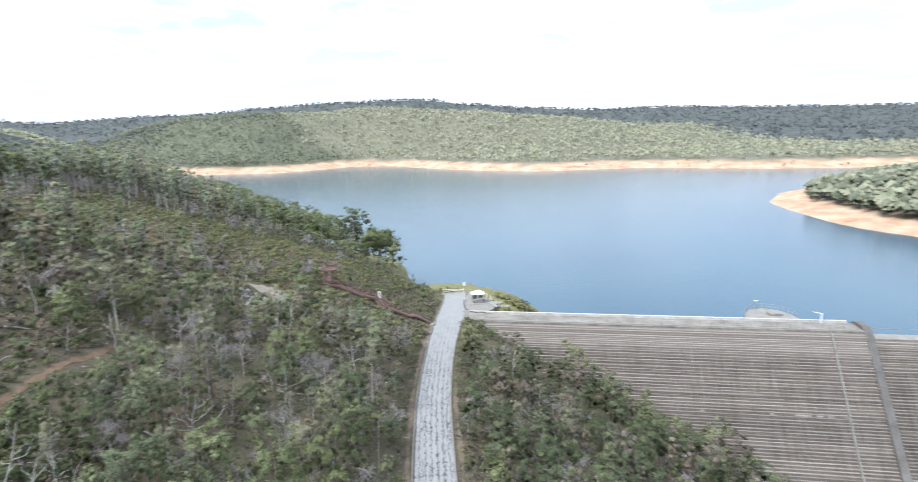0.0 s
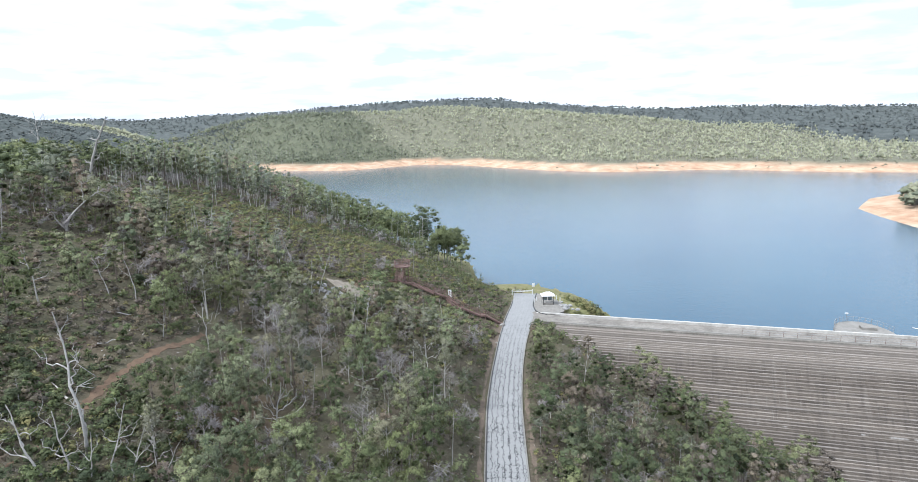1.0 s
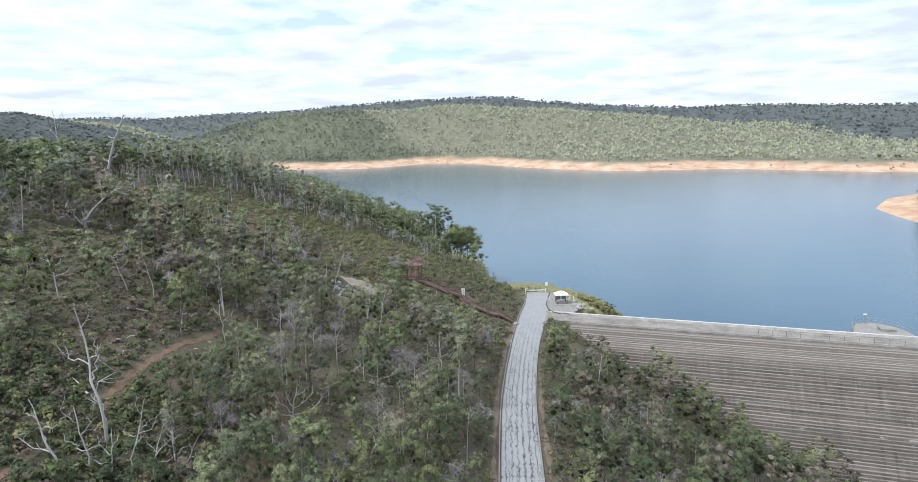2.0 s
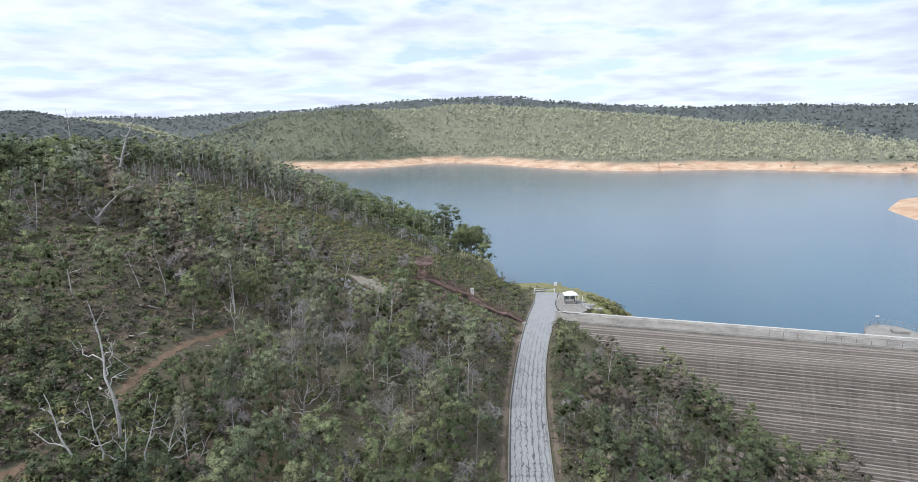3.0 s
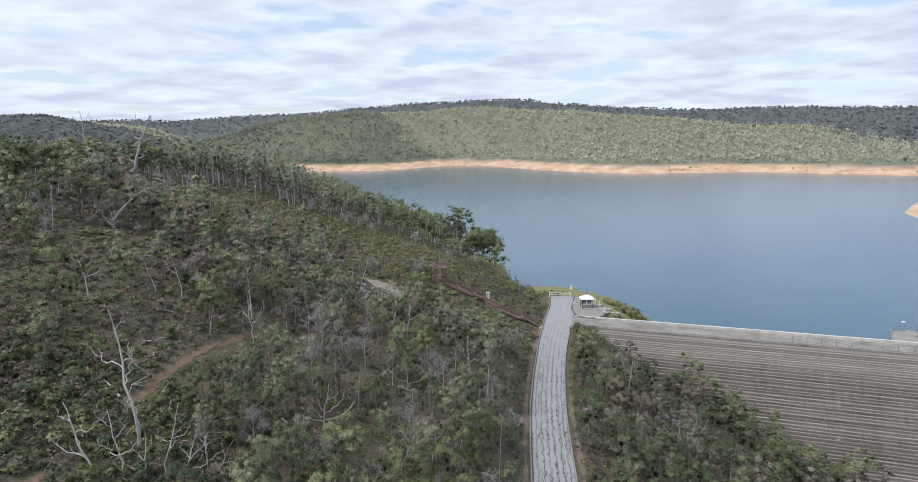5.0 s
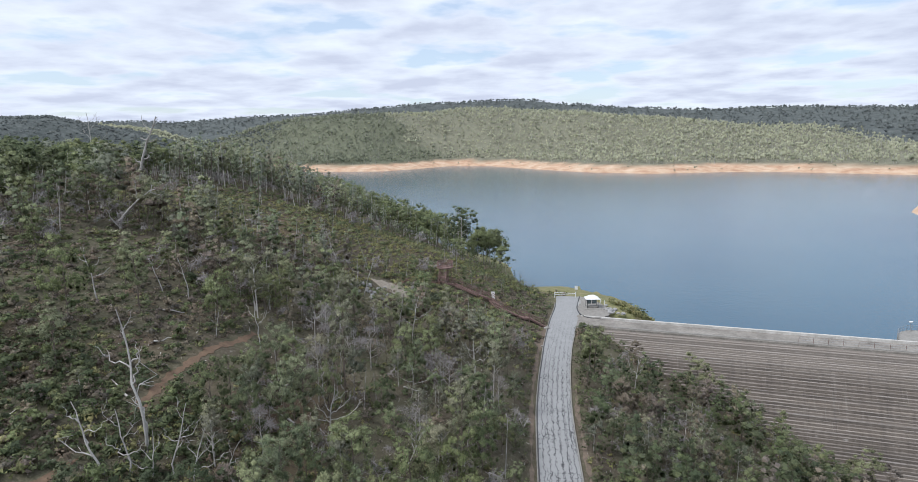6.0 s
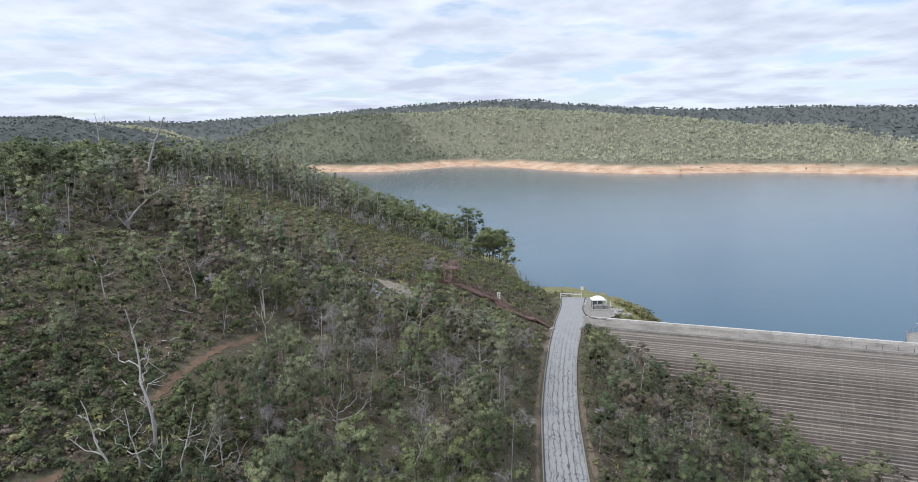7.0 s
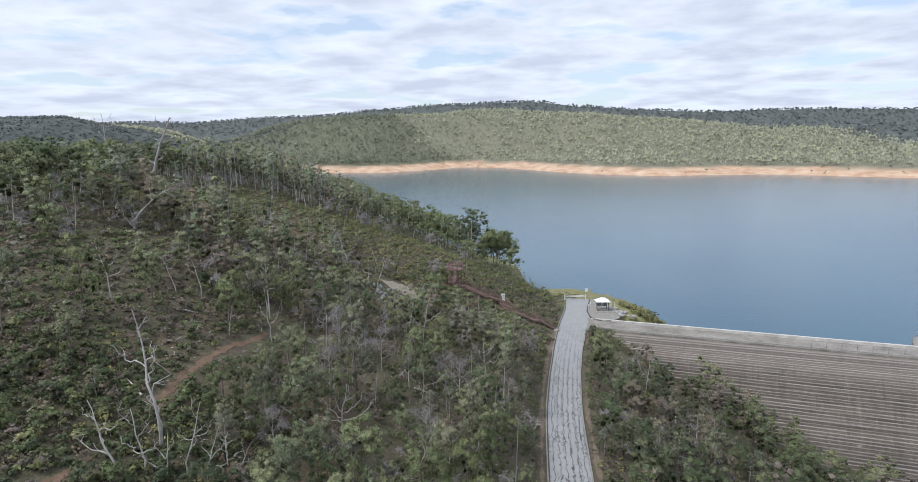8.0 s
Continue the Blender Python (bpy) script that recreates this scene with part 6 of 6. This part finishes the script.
# ---- stairway and lookout on the hillside ----
def stairway():
    root = tagged(new("stairway"), "rust-brown steel stairway climbing the hillside to the lookout", "stairway")
    zs = [0.05]
    for x, y in STAIR[1:]:
        zs.append(ground_z(x, y) + 0.75)
    zs[2], zs[4] = zs[1], zs[3]
    zs[-1] = zs[-2] + 1.5
    tread = bmesh.new()
    box(tread, (0.30, 1.25, 0.05), (0, 0, 0), 0, 0.008)
    tread_mesh = bpy.data.meshes.new("tread")
    tread.to_mesh(tread_mesh)
    tread.free()
    tread_mesh.materials.append(RUST)
    for (ax, ay), za, (bx, by), zb in zip(STAIR, zs, STAIR[1:], zs[1:]):
        a, b = Vector((ax, ay, za)), Vector((bx, by, zb))
        way = (b - a)
        flat_way = Vector((way.x, way.y, 0)).normalized()
        out = Vector((-flat_way.y, flat_way.x, 0))
        turn = math.atan2(flat_way.y, flat_way.x)
        bm = bmesh.new()
        for s in (-1, 1):
            mid = (a + b) / 2 + out * s * 0.66 - Vector((0, 0, 0.08))
            pitch = math.atan2(way.z, math.hypot(way.x, way.y))
            box(bm, (way.length + 0.1, 0.08, 0.30), mid, turn, 0.01, Matrix.Rotation(-pitch, 4, "Y"))
        flight = part("flight", bm, root, mat=RUST)
        n = max(2, round(abs(way.z) / 0.18) if abs(way.z) / way.length > 0.15 else round(way.length / 0.32))
        for k in range(n):
            c = a + way * ((k + 0.5) / n)
            t = part("tread", tread_mesh, flight)
            t.matrix_basis = Matrix.Translation(c) @ Matrix.Rotation(turn, 4, "Z")
        for s in (-1, 1):
            bm = bmesh.new()
            for lift in (1.0, 0.55):
                bar(bm, a + out * s * 0.68 + Vector((0, 0, lift)), b + out * s * 0.68 + Vector((0, 0, lift)), 0.045, 6)
            rail = part("handrail", bm, root, mat=RUST)
            m = max(1, round(way.length / 1.5))
            for k in range(m + 1):
                c = a + way * (k / m) + out * s * 0.68
                bm = bmesh.new()
                bar(bm, (c.x, c.y, min(c.z - 0.1, ground_z(c.x, c.y) - 0.1)), c + Vector((0, 0, 1.0)), 0.045, 6)
                part("post", bm, rail, mat=RUST)


stairway()


def lookout(x, y, r):
    ground_here = ground_z(x, y)
    z = 11.9
    root = tagged(new("lookout"), "round rust-brown lookout platform with a slatted rail on posts", "lookout")
    bm = bmesh.new()
    bmesh.ops.create_cone(bm, cap_ends=True, segments=24, radius1=r, radius2=r, depth=0.16, matrix=Matrix.Translation((x, y, z)))
    part("platform", bm, root, mat=RUST)
    for k in range(4):
        a = k * math.pi / 2 + 0.5
        bm = bmesh.new()
        bar(bm, (x + 0.85 * r * math.cos(a), y + 0.85 * r * math.sin(a), ground_here - 2.2), (x + 0.85 * r * math.cos(a), y + 0.85 * r * math.sin(a), z), 0.06, 8)
        part("column", bm, root, mat=RUST)
    n = 24
    ring = [Vector((x + r * math.cos(k * 2 * math.pi / n), y + r * math.sin(k * 2 * math.pi / n), 0)) for k in range(n + 1)]
    for lift, thick in ((1.15, 0.07), (0.92, 0.05), (0.69, 0.05), (0.46, 0.05)):
        bm = bmesh.new()
        for a, b in zip(ring, ring[1:]):
            bar(bm, a + Vector((0, 0, z + lift)), b + Vector((0, 0, z + lift)), thick, 6)
        part("rail", bm, root, mat=RUST)
    slat = bmesh.new()
    box(slat, (0.05, 0.07, 1.05), (0, 0, 0), 0, 0.008)
    slat_mesh = bpy.data.meshes.new("slat")
    slat.to_mesh(slat_mesh)
    slat.free()
    slat_mesh.materials.append(RUST)
    for k in range(10):
        a = k * math.pi / 5
        part("slat", slat_mesh, root).matrix_basis = Matrix.Translation((x + r * math.cos(a), y + r * math.sin(a), z + 0.6)) @ Matrix.Rotation(a, 4, "Z")


lookout(-5.4, 118.8, 1.6)


def blob(cx, cy, rx, ry, n, seed):
    g = np.random.default_rng(seed)
    k = 1 + g.normal(0, 0.12, n)
    return [(cx + rx * k[i] * math.cos(i * 6.2832 / n), cy + ry * k[i] * math.sin(i * 6.2832 / n)) for i in range(n)]


tagged(outline("clearing", blob(-14.2, 103.8, 3.0, 3.3, 18, 3), 0.08, SANDY, 0.5, True), "pale gravel clearing on the wooded slope", "clearing", kind="structure")
path_mesh, _, _ = ribbon("path", [(-13.6, 106), (-13.8, 109), (-12.6, 113), (-9, 116), (-6.4, 117)], lambda y: 1.3, 0.08, DIRT, 0.2, 0.6, True)
tagged(part("footpath", path_mesh), "narrow sandy footpath from the clearing to the lookout", "path", kind="structure")


def rock_bank():
    """Broken stones tipped on the slope below the clearing."""
    g = np.random.default_rng(17)
    root = tagged(new("rock_bank"), "bank of loose grey stones below the clearing", "rock bank")
    shapes = []
    for k in range(4):
        bm = bmesh.new()
        bmesh.ops.create_icosphere(bm, subdivisions=1, radius=0.5)
        for v in bm.verts:
            v.co = Vector((v.co.x * g.uniform(0.8, 1.2), v.co.y * g.uniform(0.8, 1.1), v.co.z * g.uniform(0.5, 0.8)))
        me = bpy.data.meshes.new("stone")
        bm.to_mesh(me)
        bm.free()
        me.materials.append(STONE)
        shapes.append(me)
    for k in range(60):
        x, y = -16.0 + g.normal(0, 1.5), 97.2 + g.normal(0, 1.7)
        s = g.uniform(0.45, 1.0)
        part("stone", shapes[k % 4], root).matrix_basis = Matrix.LocRotScale((x, y, ground_z(x, y) + 0.12 * s), Euler(g.uniform(0, 6, 3)), (s, s, s))


rock_bank()


# ---- dead trees ----
def wander(a, b, bend, n, g):
    """A crooked line from a to b."""
    t = np.linspace(0, 1, n)[:, None]
    p = np.asarray(a) * (1 - t) + np.asarray(b) * t
    size = np.linalg.norm(np.asarray(b) - np.asarray(a))
    p[1:-1] += g.normal(0, bend * size, (n - 2, 3))
    return p


def dead_tree(x, y, height, lean, limbs, seed, r=0.16, wood=None, twigs=4, bow=1.3):
    """A bleached snag. lean: how far the tip stands aside (x, y); limbs: (place up the trunk, bearing in the x-z plane in degrees, reach, depth aside)."""
    g = np.random.default_rng(seed)
    z = ground_z(x, y)
    root = tagged(new("dead_tree"), "bleached dead tree with bare forked branches", "dead tree", "dead trees on the slopes")
    n = 9
    t = np.linspace(0, 1, n)
    line = np.stack([x + lean[0] * t ** bow, y + lean[1] * t ** bow, z - 0.2 + height * t], 1)
    line[1:, :2] += np.cumsum(g.normal(0, 0.02 * height, (n - 1, 2)), 0) * 0.7
    wood = wood or BLEACHED
    v, f = tube(line, 0.5 * r * (1 - 0.72 * t) * (1 + 0.25 * (t < 0.1)), 7)
    part("trunk", mesh_of("trunk", v, [f], wood, smooth=True), root)
    for u, deg, reach, aside in limbs:
        i = min(int(u * (n - 1)), n - 2)
        base = line[i] + (line[i + 1] - line[i]) * (u * (n - 1) - i)
        a = math.radians(deg)
        mid = base + np.array([math.cos(a) * reach * 0.6, aside * 0.6, math.sin(a) * reach * 0.45])
        tip = base + np.array([math.cos(a) * reach, aside, math.sin(a) * reach + 0.18 * reach])
        p = np.concatenate([wander(base, mid, 0.09, 5, g), wander(mid, tip, 0.10, 5, g)[1:]])
        rr = r * (1 - 0.7 * u) * 0.4
        pieces = [tube(p, rr * (1 - 0.8 * np.linspace(0, 1, len(p))), 6)]
        for k in range(twigs):
            w = g.integers(2, len(p) - 1)
            d = unit(p[w + 1] - p[w]) + g.normal(0, 0.7, 3)
            q = p[w] + unit(d) * reach * g.uniform(0.2, 0.45)
            s = wander(p[w], q, 0.09, 4, g)
            pieces.append(tube(s, rr * 0.4 * (1 - 0.75 * np.linspace(0, 1, 4)), 4))
        v, f = joined(pieces)
        part("branch", mesh_of("branch", v, [f], wood, smooth=True), root)
    return root


dead_tree(-26.4, 44.0, 11.5, (-0.9, 0.3), [(0.6, 158, 3.0, 0.3), (0.5, 72, 2.6, 0.2), (0.63, 50, 1.3, 0.3), (0.78, 120, 1.0, 0.4), (0.86, 60, 1.4, 0), (0.12, 92, 5.0, 0.5)], 3, 0.28)
dead_tree(-25.9, 40.9, 5.2, (-0.7, 0), [(0.55, 60, 2.6, 0.2), (0.35, 150, 1.9, 0.2), (0.35, 30, 1.7, -0.2), (0.7, 120, 2.0, 0)], 4, 0.17)
dead_tree(-24.4, 41.0, 4.2, (0.3, 0), [(0.45, 130, 1.6, 0.2), (0.3, 170, 2.2, 0.3), (0.6, 60, 1.4, 0.1)], 5, 0.14)
dead_tree(-23.4, 41.4, 6.2, (1.5, 0), [(0.5, 140, 1.5, 0), (0.55, 35, 2.2, 0.4), (0.75, 100, 1.8, 0), (0.4, 60, 2.2, -0.3)], 6, 0.15)
dead_tree(-22.0, 41.8, 4.6, (1.2, 0.4), [(0.45, 50, 2.2, 0.4), (0.5, 120, 1.6, 0), (0.3, 20, 2.4, 0.2)], 7, 0.14)
dead_tree(-27.2, 40.0, 5.6, (-1.9, 0.3), [(0.3, 160, 2.6, 0.2), (0.45, 100, 2.0, 0), (0.6, 20, 2.0, 0.2), (0.75, 140, 1.4, 0)], 8, 0.2)
dead_tree(-20.4, 43.6, 3.4, (1.6, 0), [(0.4, 40, 1.8, 0), (0.6, 110, 1.2, 0.2)], 9, 0.10)
dead_tree(-51.2, 86.4, 5.8, (5.2, 0.3), [(0.97, -35, 2.2, 0.2), (0.97, 12, 2.6, 0.3), (0.9, 50, 2.2, 0), (0.72, 88, 2.6, 0.2), (0.08, 130, 2.6, 0), (0.1, 100, 2.2, 0.2)], 10, 0.42, bow=1.9)
dead_tree(-69.0, 125.0, 13.5, (4.4, 0), [(0.76, 118, 3.4, 0.2), (0.8, 55, 2.6, 0.2), (0.66, 175, 1.6, 0.2), (0.62, 10, 1.8, 0.4), (0.3, 150, 1.6, 0), (0.35, 30, 2.4, 0)], 11, 0.66)
dead_tree(-40.2, 89.1, 6.2, (-1.0, 0), [(0.45, 150, 2.4, 0.2), (0.55, 45, 2.6, 0.1), (0.75, 110, 1.6, 0), (0.3, 20, 1.8, 0)], 12, 0.2)
dead_tree(-40.8, 62.7, 6.2, (-1.6, 0), [(0.6, 40, 1.8, 0.2), (0.7, 140, 1.6, 0.1), (0.45, 20, 2.0, 0.3), (0.8, 90, 1.2, 0)], 13, 0.17)
dead_tree(-14.7, 55.3, 5.6, (0.4, 0), [(0.4, 140, 2.6, 0.3), (0.45, 40, 2.8, 0.2), (0.5, 110, 2.4, -0.2), (0.6, 70, 2.2, 0.2), (0.3, 165, 2.0, 0.3), (0.7, 30, 1.8, 0), (0.35, 20, 3.4, 0.2)], 14, 0.2, twigs=5)
dead_tree(0.0, 79.6, 7.0, (-0.3, 0), [(0.4, 150, 2.6, 0.3), (0.45, 30, 2.8, 0.2), (0.55, 120, 2.4, -0.3), (0.6, 60, 2.4, 0.3), (0.7, 150, 2.0, 0.3), (0.75, 30, 2.0, -0.2), (0.5, 90, 2.4, 0.6)], 15, 0.16, twigs=7)
dead_tree(-7.3, 54.3, 4.0, (1.4, 0), [(0.5, 100, 2.0, 0.2), (0.65, 20, 1.6, 0), (0.75, 130, 1.3, 0.2), (0.8, 60, 1.4, 0)], 16, 0.17)
dead_tree(-17.9, 95.1, 6.4, (2.8, 0), [(0.6, 120, 1.6, 0.2), (0.8, 70, 1.6, 0)], 17, 0.17)
dead_tree(-18.7, 94.3, 6.0, (-0.2, 0), [(0.6, 150, 1.6, 0.2), (0.7, 60, 1.8, 0)], 18, 0.15)
dead_tree(-27.8, 78.8, 7.6, (-0.2, 0), [(0.7, 120, 1.2, 0.2), (0.8, 40, 1.0, 0)], 19, 0.18)
dead_tree(-35.4, 72.0, 5.4, (-0.8, 0), [(0.6, 150, 1.4, 0.2), (0.75, 50, 1.2, 0)], 20, 0.14)
dead_tree(-38.0, 70.9, 5.2, (-1.4, 0), [(0.6, 30, 1.8, 0.2), (0.7, 130, 1.4, 0)], 21, 0.14)
dead_tree(-54.4, 131.1, 9.5, (0.6, 0), [(0.6, 140, 2.6, 0.2), (0.7, 40, 2.6, 0.2), (0.8, 110, 2.2, 0), (0.85, 60, 2.0, 0), (0.5, 20, 2.0, 0)], 22, 0.24)
dead_tree(-85.0, 137.1, 15.0, (-0.8, 0), [(0.4, 150, 4.5, 0.2), (0.5, 30, 4.5, 0.2), (0.6, 120, 4.0, 0), (0.7, 60, 3.6, 0), (0.8, 140, 3.0, 0), (0.85, 40, 2.6, 0)], 23, 0.3, twigs=6)
dead_tree(-9.0, 80.7, 8.4, (0.8, 0), [(0.5, 140, 2.6, 0.2), (0.6, 30, 3.0, 0), (0.75, 150, 2.2, 0), (0.8, 50, 2.0, 0.2), (0.65, 90, 2.4, 0.3)], 24, 0.2, twigs=4)
dead_tree(-11.2, 85.2, 6.4, (0.4, 0), [(0.5, 150, 2.2, 0.2), (0.7, 40, 2.0, 0), (0.6, 110, 2.0, 0)], 25, 0.16, twigs=4)
dead_tree(-15.6, 65.8, 6.0, (-0.4, 0), [(0.6, 70, 1.8, 0), (0.75, 130, 1.4, 0)], 26, 0.13)
dead_tree(-8.1, 67.7, 4.8, (0.4, 0), [(0.5, 20, 2.6, 0.2), (0.6, 170, 1.8, 0), (0.8, 100, 1.4, 0)], 27, 0.14)
dead_tree(-46.0, 55.4, 4.4, (-1.4, 0), [(0.5, 40, 1.8, 0.2), (0.7, 130, 1.6, 0)], 29, 0.14)
dead_tree(-29.1, 64.2, 3.2, (0.5, 0), [(0.5, 140, 1.0, 0), (0.7, 40, 1.0, 0.2)], 30, 0.10)
dead_tree(-20.0, 71.6, 6.2, (-0.4, 0), [(0.6, 140, 1.6, 0), (0.7, 40, 1.8, 0.2), (0.8, 110, 1.3, 0)], 31, 0.15, twigs=4)
dead_tree(-24.9, 65.8, 6.0, (-0.3, 0), [(0.55, 50, 1.8, 0), (0.7, 130, 1.6, 0.2), (0.8, 80, 1.3, 0)], 32, 0.15, twigs=4)
dead_tree(31.0, 77.0, 7.5, (-0.6, 0), [(0.5, 130, 2.4, 0.2), (0.6, 50, 2.4, 0), (0.75, 110, 2.0, 0)], 33, 0.14, twigs=4)
dead_tree(24.0, 88.0, 8.5, (0.5, 0), [(0.5, 60, 2.4, 0.2), (0.6, 130, 2.4, 0), (0.75, 70, 2.0, 0)], 34, 0.14, twigs=5)


def fallen_log(x, y, length, turn, r, seed):
    g = np.random.default_rng(seed)
    e = (x + length * math.cos(turn), y + length * math.sin(turn))
    p = wander((x, y, ground_z(x, y) + r + 0.05), (*e, ground_z(*e) + r + 0.25), 0.03, 6, g)
    v, f = tube(p, r * (1 - 0.6 * np.linspace(0, 1, 6)), 7)
    tagged(part("fallen_log", mesh_of("fallen_log", v, [f], DEADWOOD, smooth=True)), "bleached fallen branch lying on the slope", "log", "fallen logs")


for k, (x, y, n, a) in enumerate(((-18.1, 55.0, 3.6, 2.9), (-12.5, 47.5, 2.6, 0.6), (-30.5, 49.0, 2.8, 2.5), (-9.2, 70.5, 3.0, 0.2), (-33.0, 58.0, 2.2, 1.0),
                                  (-36.0, 66.0, 2.6, 0.3), (-5.0, 62.0, 2.4, 2.2), (-22.0, 60.0, 2.8, 0.5))):
    fallen_log(x, y, n, a, 0.11, k)
